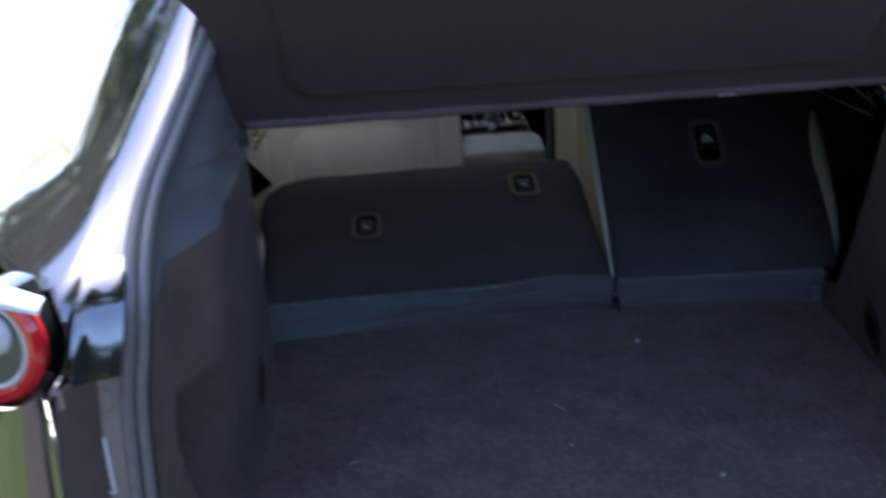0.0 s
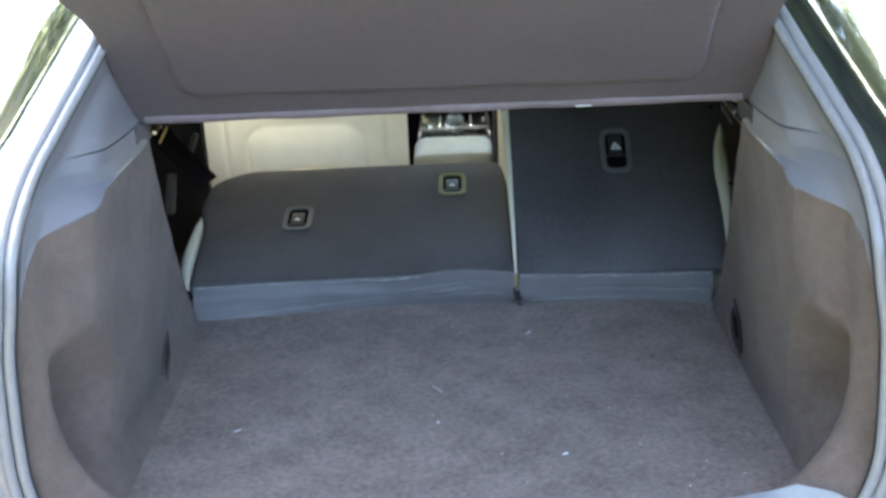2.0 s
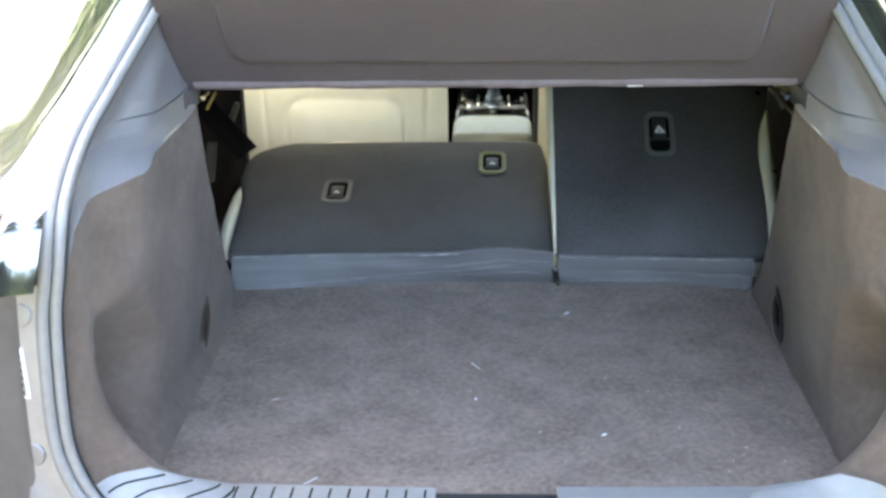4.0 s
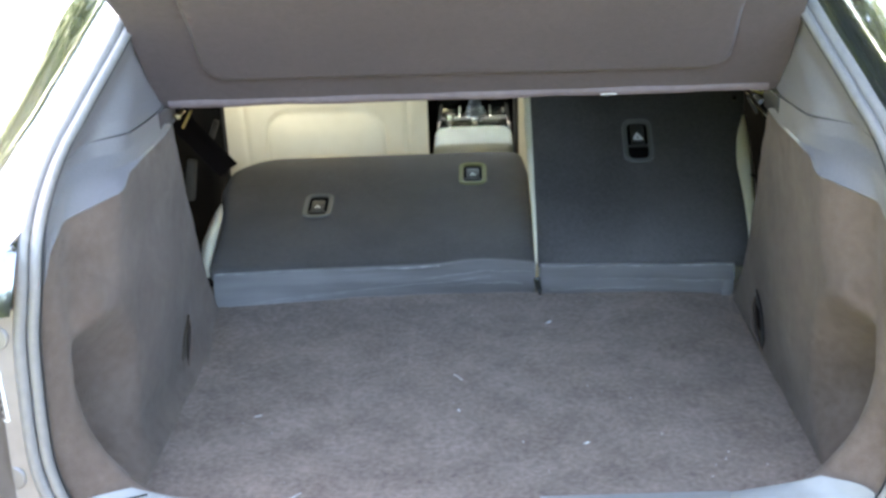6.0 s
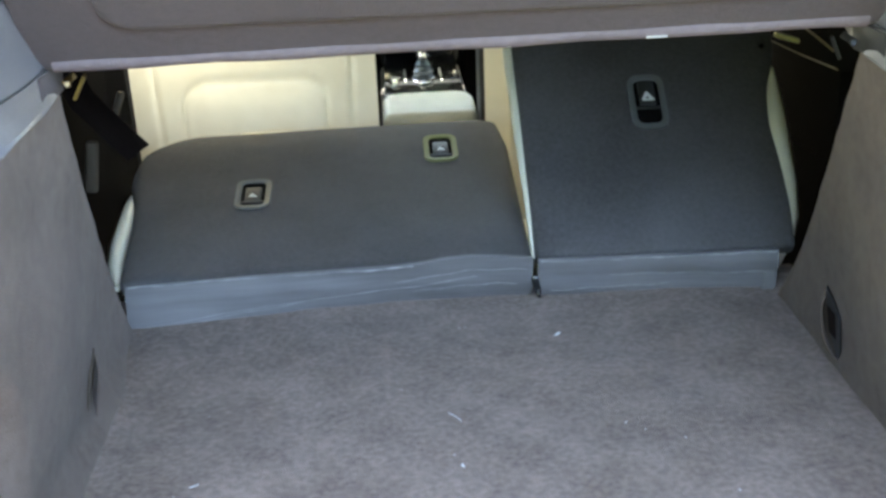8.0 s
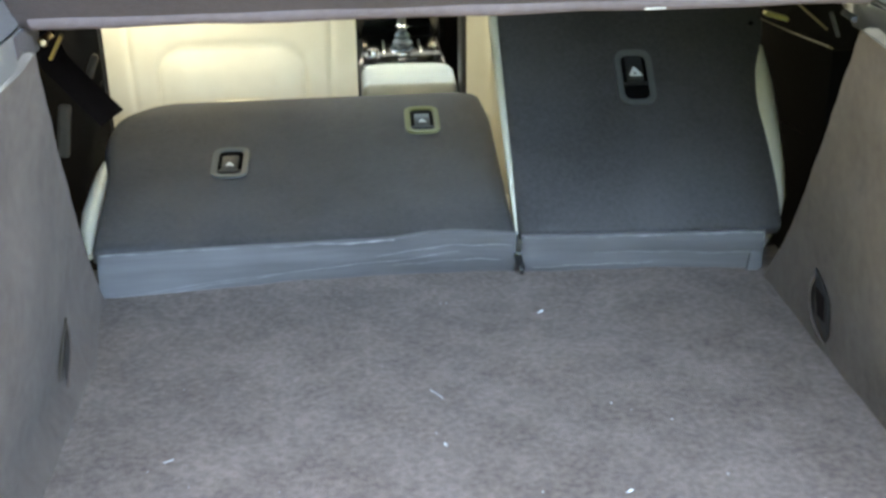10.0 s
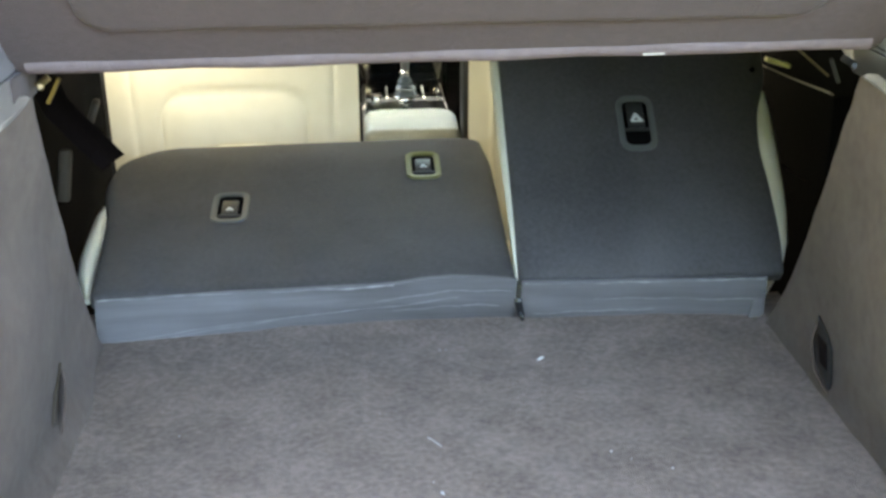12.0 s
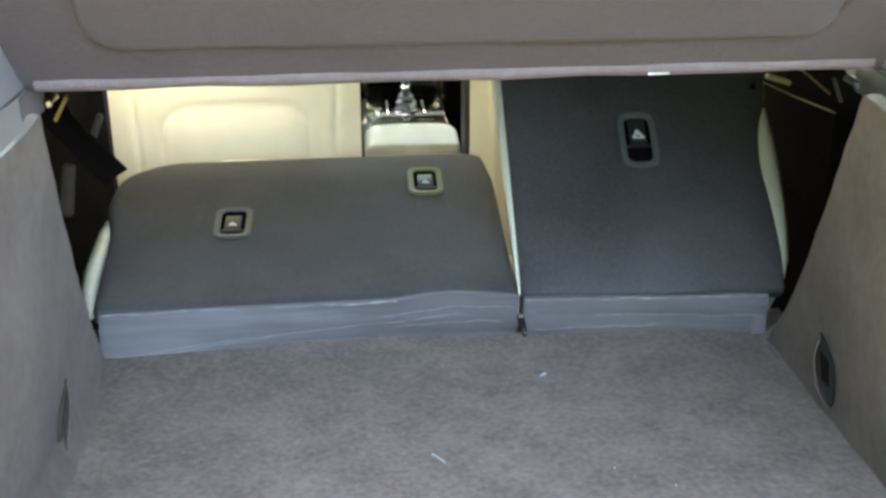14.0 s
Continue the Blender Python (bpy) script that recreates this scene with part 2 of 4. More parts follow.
# ---- boot floor ----
def floor_fn(u, v):
    x, y = -0.56 + 1.12 * u, -0.80 + 0.92 * v
    dip = 0.003 * noise.noise((x * 6, y * 6, 0.3)) + 0.0015 * noise.noise((x * 19, y * 19, 1.7))
    return (x, y, dip - 0.003 - 0.012 * smoothstep(-0.765, -0.80, y))


floor = part("floor", sheet(floor_fn, 70, 60, 0.02), CARPET)
tagged(floor, "brown-grey felt carpet of the boot floor, worn and linty", "floor", kind="structure")


# ---- outline of the tailgate opening ----
SEAL_UP = [(0.20, 0.552), (0.30, 0.547), (0.36, 0.537), (0.42, 0.530), (0.467, 0.530), (0.508, 0.523), (0.534, 0.512), (0.56, 0.502), (0.585, 0.491), (0.62, 0.477), (0.72, 0.438), (0.86, 0.40)]


def seal_x(z):
    if z < 0.2:
        return 0.41 + 0.142 * math.sqrt(max(0.0, 1 - ((0.15 - min(z, 0.15)) / 0.18) ** 2))
    return smooth_curve(SEAL_UP, z)


def seal_y(z):
    d = z - 0.425
    return -0.875 + 0.8 * (d + math.sqrt(d * d + 0.0003))


def rim_x(z):
    return 0.30 + 0.226 * math.sqrt(max(0.0, 1 - ((0.20 - min(z, 0.20)) / 0.205) ** 2))


CARPET_TOP = [(-0.875, 0.325), (-0.862, 0.335), (-0.845, 0.36), (-0.815, 0.405), (-0.782, 0.422), (-0.735, 0.427), (-0.69, 0.431), (-0.655, 0.435), (-0.625, 0.445), (-0.55, 0.450), (-0.463, 0.453), (-0.376, 0.455), (-0.30, 0.455)]


def wall_x(y, z):
    """Half width between the carpeted sides, with a hollow behind the rim."""
    base = 0.500 - 0.055 * z - 0.04 * z * z
    r = math.hypot((y + 0.80) / 0.20, (z - 0.115) / 0.185)
    pocket = 0.105 * smoothstep(1.0, 0.50, r) * min(1.0, z / 0.10)
    shoulder = -0.010 * smoothstep(-0.62, -0.50, y) * smoothstep(-0.22, -0.46, y) * smoothstep(0.02, 0.10, z) * smoothstep(0.34, 0.2, z)
    x = base + pocket + shoulder
    lower = smoothstep(0.36, 0.24, z)
    t1, t2 = smoothstep(-0.745, -0.798, y), smoothstep(-0.68, -0.79, y)
    x += lower * t1 * (rim_x(z) - x) + (1 - lower) * t2 * (0.522 - x)
    if y < -0.80:
        s = smoothstep(-0.80, -0.865, y)
        x = x * (1 - s) + seal_x(z) * s
    return x


def boot_side_trim(sgn, label):
    ob = thing("boot_side_trim", label, "boot trim", "side trims of the boot")

    def carpet(u, v):
        yf = 0.006 - 0.38 * v ** 0.84
        y = yf - (0.872 + yf) * u
        top = curve(CARPET_TOP, y)
        z = -0.012 + (top + 0.012) * v
        w = 0.0025 * noise.noise((y * 9, z * 9, sgn)) + 0.0012 * noise.noise((y * 30, z * 30, sgn))
        if sgn > 0:
            w += 0.003 * smoothstep(0.02, 0.10, z) * smoothstep(0.30, 0.18, z) * smoothstep(-0.25, -0.05, y)
        else:
            w -= 0.024 * max(0.0, 1 - max(z, 0.0) / 0.055) ** 2 * smoothstep(-0.04, -0.25, y) * smoothstep(-0.80, -0.70, y)
        return (sgn * (wall_x(y, max(z, 0.0)) + w), y, z)

    part("carpet_panel", sheet(carpet, 100, 64, 0.003, sgn < 0), SIDE_CARPET, ob, "brown-grey felt side lining with a hollow by the opening")

    # grey plastic from the carpet's edge up to the pillar: a bevelled band, a ledge, a joint and the pillar lining
    c0 = [(wall_x(y, z) + 0.001, y, z - 0.003) for y, z in CARPET_TOP[2:-1]] + [(0.50, -0.25, 0.452), (0.55, -0.05, 0.45)]
    c1 = [(0.528, -0.822, 0.438), (0.521, -0.74, 0.455), (0.497, -0.673, 0.453), (0.482, -0.62, 0.450), (0.472, -0.58, 0.449), (0.468, -0.47, 0.453), (0.467, -0.40, 0.456), (0.50, -0.25, 0.46), (0.55, -0.05, 0.46)]
    c3 = [(0.531, -0.777, 0.482), (0.527, -0.72, 0.489), (0.519, -0.661, 0.492), (0.480, -0.598, 0.490), (0.471, -0.50, 0.489), (0.470, -0.42, 0.491), (0.505, -0.25, 0.49), (0.56, -0.05, 0.485)]
    c4 = [(0.524, -0.738, 0.510), (0.516, -0.70, 0.512), (0.510, -0.645, 0.513), (0.480, -0.585, 0.512), (0.473, -0.45, 0.508), (0.478, -0.36, 0.505), (0.53, -0.1, 0.49)]
    c5 = [(0.483, -0.587, 0.604), (0.480, -0.56, 0.604), (0.474, -0.50, 0.606), (0.476, -0.40, 0.604), (0.48, -0.30, 0.60), (0.53, -0.05, 0.59)]
    c6 = [(0.440, -0.418, 0.710), (0.432, -0.37, 0.715), (0.44, -0.26, 0.716), (0.50, -0.05, 0.71)]

    def along(c, u):
        pts = [Vector(p) for p in c]
        lens = [0.0]
        for a, b in zip(pts, pts[1:]):
            lens.append(lens[-1] + (b - a).length)
        d = u * lens[-1]
        for i in range(len(pts) - 1):
            if d <= lens[i + 1] + 1e-9:
                f = (d - lens[i]) / max(lens[i + 1] - lens[i], 1e-9)
                p0, p1, p2, p3 = pts[max(i - 1, 0)], pts[i], pts[i + 1], pts[min(i + 2, len(pts) - 1)]
                return p1.lerp(p2, f) * 0.5 + 0.25 * ((2 * p1) + (p2 - p0) * f + (2 * p0 - 5 * p1 + 4 * p2 - p3) * f * f + (3 * p1 - p0 - 3 * p2 + p3) * f ** 3)
        return pts[-1]

    def strip(curves, nu, nv):
        def fn(u, v):
            k = v * (len(curves) - 1)
            i = min(int(k), len(curves) - 2)
            p = along(curves[i], u).lerp(along(curves[i + 1], u), k - i)
            return (sgn * p.x, p.y, p.z)
        return sheet(fn, nu, nv, 0.004, sgn < 0)

    c2 = [tuple(along(c1, k / 12).lerp(along(c3, k / 12), 0.5) + Vector((0.006 * smoothstep(-0.60, -0.68, along(c1, k / 12).y), 0, 0))) for k in range(13)]
    part("ledge_trim", strip((c0, c1, c2, c3), 60, 36), PLASTIC, ob, "smooth grey moulded plastic with a ledge")
    up = [[(x, y, z + 0.0025) for x, y, z in c3], c4, c5, c6]
    part("pillar_trim", strip(up, 50, 30), PLASTIC, ob, "grey plastic pillar lining")
    part("joint", tube([(sgn * (p.x - 0.0005), p.y, p.z + 0.001) for p in [along(c3, k / 40) for k in range(41)]], 0.0016, 6), DARK_PLASTIC, ob)
    # hook slot low on the side: dark sheet painting shade, behind a soft lip
    if sgn > 0:
        inner = [(0.0, -0.288), (0.3, -0.259), (0.7, -0.250), (1.0, -0.248)]
        outer = [(0.0, -0.293), (0.15, -0.301), (0.72, -0.307), (0.87, -0.286), (1.0, -0.249)]
        z0, z1, lip_w = 0.018, 0.106, 0.034
    else:
        inner = [(0.0, -0.338), (0.4, -0.332), (0.7, -0.322), (1.0, -0.300)]
        outer = [(0.0, -0.350), (0.3, -0.352), (0.8, -0.346), (1.0, -0.301)]
        z0, z1, lip_w = 0.002, 0.100, 0.022

    def slot(u, v):
        z = z0 + (z1 - z0) * u
        y = curve(inner, u) + (curve(outer, u) - curve(inner, u)) * v
        return (sgn * (wall_x(y, z) - 0.0035), y, z)

    def slot_pad(u, v):
        u = 0.30 + 0.42 * u
        z = z0 + (z1 - z0) * u
        y = curve(inner, u) + (curve(outer, u) - curve(inner, u)) * (0.08 + 0.62 * v)
        return (sgn * (wall_x(y, z) - 0.0050), y, z)

    def lip(u, v):
        z = max(z0 - 0.01, 0.0) + (z1 - z0) * u
        y = curve(inner, u) + lip_w * math.sin(math.pi * (0.08 + 0.86 * u)) ** 0.6 * v
        return (sgn * (wall_x(y, z) - 0.002 - 0.011 * (1 - v) * (1 - abs(2 * u - 1) ** 3)), y, z)

    s = part("hook_slot", sheet(slot, 24, 4, 0.002, sgn > 0), DARK_PLASTIC if sgn > 0 else SLEEVE_AND_SLOT, ob, "hook slot, its shade painted dark")
    part("slot_lip", sheet(lip, 24, 8, 0.002, sgn < 0), SIDE_CARPET, s, "soft felt lip")
    if sgn > 0:
        part("slot_pad", sheet(slot_pad, 12, 3, 0.001, True), BELT, s)
    return ob


boot_side_trim(-1, "brown-grey carpeted boot side with pale grey plastic ledge, by the tail lamp")
boot_side_trim(1, "dark grey carpeted boot side with grey plastic ledge and hook slot")


# ---- scuff plate along the load sill ----
sill = thing("sill_plate", "ribbed grey plastic scuff plate along the boot's load edge", "scuff plate")
def sill_point(x_start, sg, u, v):
    """A point on the plate: along the floor edge, then up the rounded corner."""
    run = 0.35 - x_start
    d = u * (run + 0.13)
    if d < run:
        x = x_start + d
        y = -0.768 - 0.100 * v - 0.010 * (1 - (x / 0.5) ** 2) + 0.004 * (x / 0.5) ** 2
        return Vector((sg * x, y, 0.006 + 0.004 * math.sin(math.pi * v) - 0.026 * smoothstep(0.6, 1, v)))
    k = min((d - run) / 0.25, 1.0)
    z = 0.130 * k ** 1.5
    y = -0.772 - 0.086 * k - 0.098 * (1 - k) ** 1.15 * v
    drop = 0.026 * smoothstep(0.6, 1, v) * max(1 - 1.6 * k, 0)
    x = wall_x(max(y, -0.866), max(z, 0.0)) - 0.004
    return Vector((sg * (0.35 + (x - 0.35) * smoothstep(0, 0.4, k)), y, z + 0.006 + 0.004 * math.sin(math.pi * v) * (1 - k) - drop))


for sg, x_start in ((-1, 0.076), (1, 0.090)):
    seg = part("segment", sheet(lambda u, v: sill_point(x_start, sg, u, v), 48, 12, 0.003), SCUFF, sill)
    for k in range(15):
        u = 0.035 + 0.0645 * k
        part("rib", tube([sill_point(x_start, sg, u, v / 8) + Vector((0, 0, 0.0004)) for v in range(1, 8)], 0.0014, 6), LINING, seg, "dark groove")
for x in (-0.462, 0.470):
    part("end_cap", rbox(0.030, 0.030, 0.008, 0.003, 2, pose(x, -0.868, 0.022, 0, 22 if x < 0 else -22, 18 if x < 0 else -18)), BRIGHT, sill, "bright worn metal end")

part("sill_base", sheet(lambda u, v: (-0.56 + 1.12 * u, -0.79 - 0.09 * v, -0.006 - 0.022 * v), 20, 4, 0.012), DARK_PLASTIC, sill)


# ---- parcel shelf, hinged up ----
SHELF_UP = Vector((0, -0.057, 0.054)).normalized()
shelf = thing("parcel_shelf", "brown-grey felt parcel shelf tilted up, underside showing", "parcel shelf")
SP = plane_pose((0, -0.395, 0.493), (1, 0, 0.005), SHELF_UP)
def shelf_face():
    """The face toward the boot: a border, a soft step and a sunk field."""
    bm = bmesh.new()

    def height(x, y):
        dx, dy = 0.376 - abs(x), min(y - 0.090 + 0.004 * x / 0.37, 0.37 - y)
        r = 0.028
        d = min(dx, dy) if (dx > r or dy > r) else r - math.hypot(max(r - dx, 0), max(r - dy, 0))
        return 0.006 * smoothstep(-0.002, 0.006, d) - 0.010 * smoothstep(0.009, 0.0, abs(d + 0.007)) + 0.002 * smoothstep(0.0, 0.2, d)

    def half(y):
        return curve([(0, 0.468), (0.008, 0.474), (0.04, 0.476), (0.14, 0.470), (0.24, 0.468), (0.29, 0.478), (0.34, 0.498), (0.355, 0.497), (0.375, 0.485), (0.40, 0.462), (0.425, 0.43), (0.46, 0.38), (0.51, 0.30), (0.56, 0.18), (0.60, 0.03)], y)

    rows = []
    ny, nx = 190, 220
    for j in range(ny + 1):
        y = 0.020 + 0.58 * j / ny
        h = half(y)
        rows.append([bm.verts.new((-h + 2 * h * i / nx, y, height(-h + 2 * h * i / nx, y))) for i in range(nx + 1)])
    for a, b in zip(rows, rows[1:]):
        for i in range(nx):
            bm.faces.new((a[i], a[i + 1], b[i + 1], b[i]))
    bm.normal_update()
    bmesh.ops.solidify(bm, geom=bm.faces[:], thickness=-0.016)
    bmesh.ops.transform(bm, matrix=SP, verts=bm.verts)
    return bm


part("shelf_panel", shelf_face(), SHELF, shelf)
part("edge_roll", tube([SP @ Vector((-0.455 + 0.91 * k / 20, 0.0225 + 0.0008 * math.sin(k * 2.1), 0.0085 + 0.0010 * math.sin(k * 1.3))) for k in range(21)], 0.0125, 12), LIT_SHELF_EDGE, shelf, "rolled felt edge with a pale worn chip")
part("back_lip", rbox(0.91, 0.024, 0.016, 0.006, 3, SP @ pose(0, 0.0065, -0.019, 20, 0, 0)), SHELF, shelf)
part("chip", rbox(0.024, 0.004, 0.003, 0.001, 2, SP @ pose(0.215, 0.0215, 0.0205, 20, 0, 3)), LINT, shelf, "pale chipped spot")
for sgn in (-1, 1):
    end = part("end_block", rbox(0.026, 0.036, 0.028, 0.009, 3, SP @ pose(sgn * 0.461, 0.020, -0.001)), SHELF, shelf)
    part("pivot_pin", tube([SP @ Vector((sgn * 0.462, -0.008, -0.008)), SP @ Vector((sgn * 0.478, -0.012, -0.010))], 0.005, 10), DARK_PLASTIC, end)
    part("pin_clip", tube([SP @ Vector((sgn * 0.470, -0.008, 0.008)), SP @ Vector((sgn * 0.468, -0.026, 0.004))], 0.0018, 6), CHROME, end)


# ---- rear seats ----
def latch(parent, m, ring_mat, label, bar_y=-0.016, mark=0.75):
    """A tether latch: a raised frame round a dark well with a bright bar."""
    o = rounded([(-0.031, -0.054), (0.031, -0.054), (0.031, 0.054), (-0.031, 0.054)], 0.023, 6)
    i = rounded([(-0.021, -0.043), (0.021, -0.043), (0.021, 0.043), (-0.021, 0.043)], 0.014, 6)
    body = part("latch", ring(o, i, 0.008, m @ pose(0, 0, 0.0040)), ring_mat, parent, label)
    part("well", plate(rounded([(-0.0245, -0.047), (0.0245, -0.047), (0.0245, 0.047), (-0.0245, 0.047)], 0.010, 5), 0.004, m @ pose(0, 0, 0.0010), 0), LINING, body)
    part("tongue", rbox(0.027, 0.048, 0.006, 0.002, 2, m @ pose(0, bar_y + 0.012, 0.0022, 0, 0, 0)), DARK_PLASTIC, body, "dark grey latch tongue")
    # white mark; on the wide seat it stands for the catch's highlight
    c = m @ pose(0.0, bar_y + 0.003, 0.0055, 8, 0, 0) @ Matrix.Scale(mark, 4)
    part("mark", join(rbox(0.0050, 0.0150, 0.0012, 0.0004, 1, c @ pose(-0.0035, 0.0015, 0, 0, 0, -28)), rbox(0.0052, 0.0130, 0.0012, 0.0004, 1, c @ pose(0.0035, 0.0005, 0, 0, 0, 38)),
                      rbox(0.0180, 0.0040, 0.0012, 0.0004, 1, c @ pose(0.001, -0.0045, 0)), rbox(0.0130, 0.0016, 0.0010, 0.0003, 1, c @ pose(0.0, -0.0090, 0))), CLEAR_LENS, body, "white seat symbol, catch highlight painted in")
    part("divider", rbox(0.041, 0.005, 0.004, 0.001, 2, m @ pose(0, bar_y - 0.017, 0.0030)), DARK_PLASTIC, body)
    return body


def flap(parent, x0, x1, seam):
    """The carpet flap between the boot floor and the seat back."""
    contact = [(-0.52, -0.002), (-0.5, 0.004), (-0.352, 0.024), (-0.218, 0.050), (-0.096, 0.062), (0.02, 0.064), (0.12, 0.063), (0.141, 0.058), (0.30, 0.051), (0.43, 0.041), (0.5, 0.031), (0.53, 0.028)]
    crest = [(-0.51, 0.0595), (-0.35, 0.0650), (-0.10, 0.0665), (-0.06, 0.0690), (-0.02, 0.0750), (0.02, 0.0775), (0.07, 0.0750), (0.122, 0.0685)] if x0 < 0 else [(0.124, 0.0635), (0.285, 0.0605), (0.52, 0.0590)]

    def fn(u, v):
        x = x0 + (x1 - x0) * u
        y = curve(contact, x) * (1 - v) + 0.019 * v
        sag = 0.003 * math.sin(math.pi * v) * (1 + 0.6 * math.sin(x * 17) + 0.5 * math.sin(x * 41 + v * 5))
        fold = 0.0016 * math.sin((v * 3.1 + x * 2.2) * math.pi) * smoothstep(0, 0.25, v) * smoothstep(1, 0.7, v)
        return (x, y - sag + fold, -0.022 + (0.0235 + curve(crest, x)) * v)

    f = part("flap", sheet(fn, 60, 14, 0.006), FLAP, parent, "worn blue-grey hinge flap with pale scuffs")
    end = -0.066 if x0 < 0 else x1 - 0.004
    pts = []
    for k in range(41):
        x = x0 + 0.004 + (end - x0 - 0.004) * k / 40
        pts.append((x, 0.0180 + 0.0008 * math.sin(k * 0.9), curve(crest, x) + 0.0008 * math.sin(k * 0.7 + seam)))
    part("crease", tube(pts, [0.0013 + 0.0008 * math.sin(k * 1.9 + seam) for k in range(41)], 6), CREASE, f, "pale worn crease")
    runs = ([(0.06, 0.52, 0.00, 0.62), (0.19, 0.60, 0.02, 0.86), (0.66, 0.76, 0.66, 0.99), (0.42, 0.47, 0.70, 0.96)] if x0 < 0 else [(0.30, 0.36, 0.05, 0.55), (0.62, 0.55, 0.30, 0.95)])
    for i, (va, vb, a, b) in enumerate(runs):
        line = []
        for k in range(41):
            u = a + (b - a) * k / 40
            p = Vector(fn(u, va + (vb - va) * (k / 40) ** 0.8 + 0.012 * math.sin(k * 0.45 + seam + i * 2)))
            line.append(p + Vector((0, -0.0004, 0.0006)))
        part("scuff_line", tube(line, [0.0002 + 0.0004 * abs(math.sin(k * 0.7 + i * 1.3)) for k in range(41)], 5), CREASE, f, "faint pale scuff")
    return f


# wide seat, folded flat
wide = thing("rear_seat_wide", "wide black-backed rear seat folded flat, cream leather edges", "car seat", "rear seats")
WP = plane_pose((0, 0.040, 0.066), (1, 0, 0), (0, 0.512, 0.089))
wide_out = rounded([(-0.523, -0.012, 0.012), (0.122, -0.004, 0.012), (0.124, 0.42, 0.02), (0.112, 0.53, 0.03), (0.06, 0.535, 0.02), (-0.48, 0.522, 0.05), (-0.548, 0.465, 0.04), (-0.557, 0.40, 0.03), (-0.557, 0.335, 0.03), (-0.538, 0.255, 0.03), (-0.532, 0.18, 0.05)], 0.02, 6)


def cushion_plate(outline, thick, m, crown, edge):
    """A padded plate: an outline filled inward in rings, so that it crowns gently."""
    bm = bmesh.new()
    c = sum((Vector(p[:2]) for p in outline), Vector((0, 0))) / len(outline)
    lay = []
    steps = [(1.0, -thick), (1.0, -edge), (0.993, -edge * 0.35), (0.978, 0.0), (0.93, crown * 0.35), (0.8, crown * 0.8), (0.5, crown), (0.2, crown)]
    for k, z in steps:
        lay.append([bm.verts.new((c.x + (p[0] - c.x) * k, c.y + (p[1] - c.y) * k, z)) for p in outline])
    n = len(outline)
    for a, b in zip(lay, lay[1:]):
        for i in range(n):
            bm.faces.new((a[i], a[(i + 1) % n], b[(i + 1) % n], b[i]))
    bm.faces.new(lay[-1])
    bm.faces.new(lay[0][::-1])
    bmesh.ops.transform(bm, matrix=m, verts=bm.verts)
    return bm


part("back_panel", cushion_plate(wide_out, 0.022, WP, 0.003, 0.008), SEAT_BACK, wide, "black carpeted seat back")
part("padding", cushion_plate([Vector((p[0] * 0.985 - 0.002, max(p[1] * 0.97 + 0.004, 0.045))) for p in wide_out], 0.085, WP @ pose(0, 0, -0.020), 0, 0.02), LEATHER, wide, "cream leather padding")
part("bolster", tube([WP @ Vector(p) for p in ((-0.528, 0.00, -0.016), (-0.541, 0.06, -0.014), (-0.547, 0.13, -0.014), (-0.547, 0.20, -0.014), (-0.549, 0.26, -0.014), (-0.554, 0.315, -0.016))], [0.005, 0.012, 0.015, 0.015, 0.012, 0.003], 12), LEATHER, wide, "cream leather side bolster")
part("head_restraint", rbox(0.115, 0.05, 0.04, 0.018, 4, WP @ pose(-0.335, 0.548, -0.034)), LEATHER, wide, "cream head restraint edge")
latch(wide, WP @ pose(-0.333, 0.260, 0.0025, 0, 0, 0), RING_GREY, "grey-framed latch with a chrome bar")
# one latch ring coloured yellow-green, unlike the grey others
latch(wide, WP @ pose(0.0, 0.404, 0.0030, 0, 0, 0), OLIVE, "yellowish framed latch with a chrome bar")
flap(wide, -0.512, 0.121, 0.0)

# narrow seat, tipped forward against the front seat
narrow = thing("rear_seat_narrow", "narrow black-backed rear seat tipped half forward, cream leather sides", "car seat", "rear seats")
NP = plane_pose((0, 0.040, 0.066), (1, 0, 0), (0, 0.294, 0.270))
narrow_out = rounded([(0.128, -0.004, 0.006), (0.540, -0.010, 0.010), (0.546, 0.06, 0.03), (0.545, 0.16, 0.04), (0.540, 0.22, 0.03), (0.549, 0.297, 0.03), (0.575, 0.36, 0.03), (0.582, 0.50, 0.05), (0.16, 0.54, 0.04), (0.126, 0.44, 0.05)], 0.02, 6)
part("back_panel", cushion_plate(narrow_out, 0.022, NP, 0.003, 0.008), SEAT_BACK, narrow, "black carpeted seat back")
part("padding", cushion_plate([Vector((p[0] * 0.985 + 0.004, p[1] * 0.97 + 0.004)) for p in narrow_out], 0.085, NP @ pose(0, 0, -0.020), 0, 0.02), LEATHER, narrow, "cream leather padding")
part("bolster", tube([NP @ Vector(p) for p in ((0.536, 0.0, -0.016), (0.548, 0.055, -0.017), (0.552, 0.11, -0.017), (0.553, 0.16, -0.017), (0.554, 0.21, -0.017), (0.557, 0.26, -0.017), (0.561, 0.30, -0.016), (0.569, 0.342, -0.014))], [0.003, 0.012, 0.016, 0.019, 0.0205, 0.019, 0.014, 0.003], 12), LEATHER, narrow, "cream leather side bolster")
part("side_piping", tube([NP @ Vector(p) for p in ((0.1245, 0.0, -0.010), (0.124, 0.12, -0.012), (0.122, 0.25, -0.013), (0.120, 0.40, -0.013), (0.121, 0.48, -0.016))], [0.002, 0.005, 0.008, 0.009, 0.007], 10), LEATHER, narrow, "cream leather inner edge")
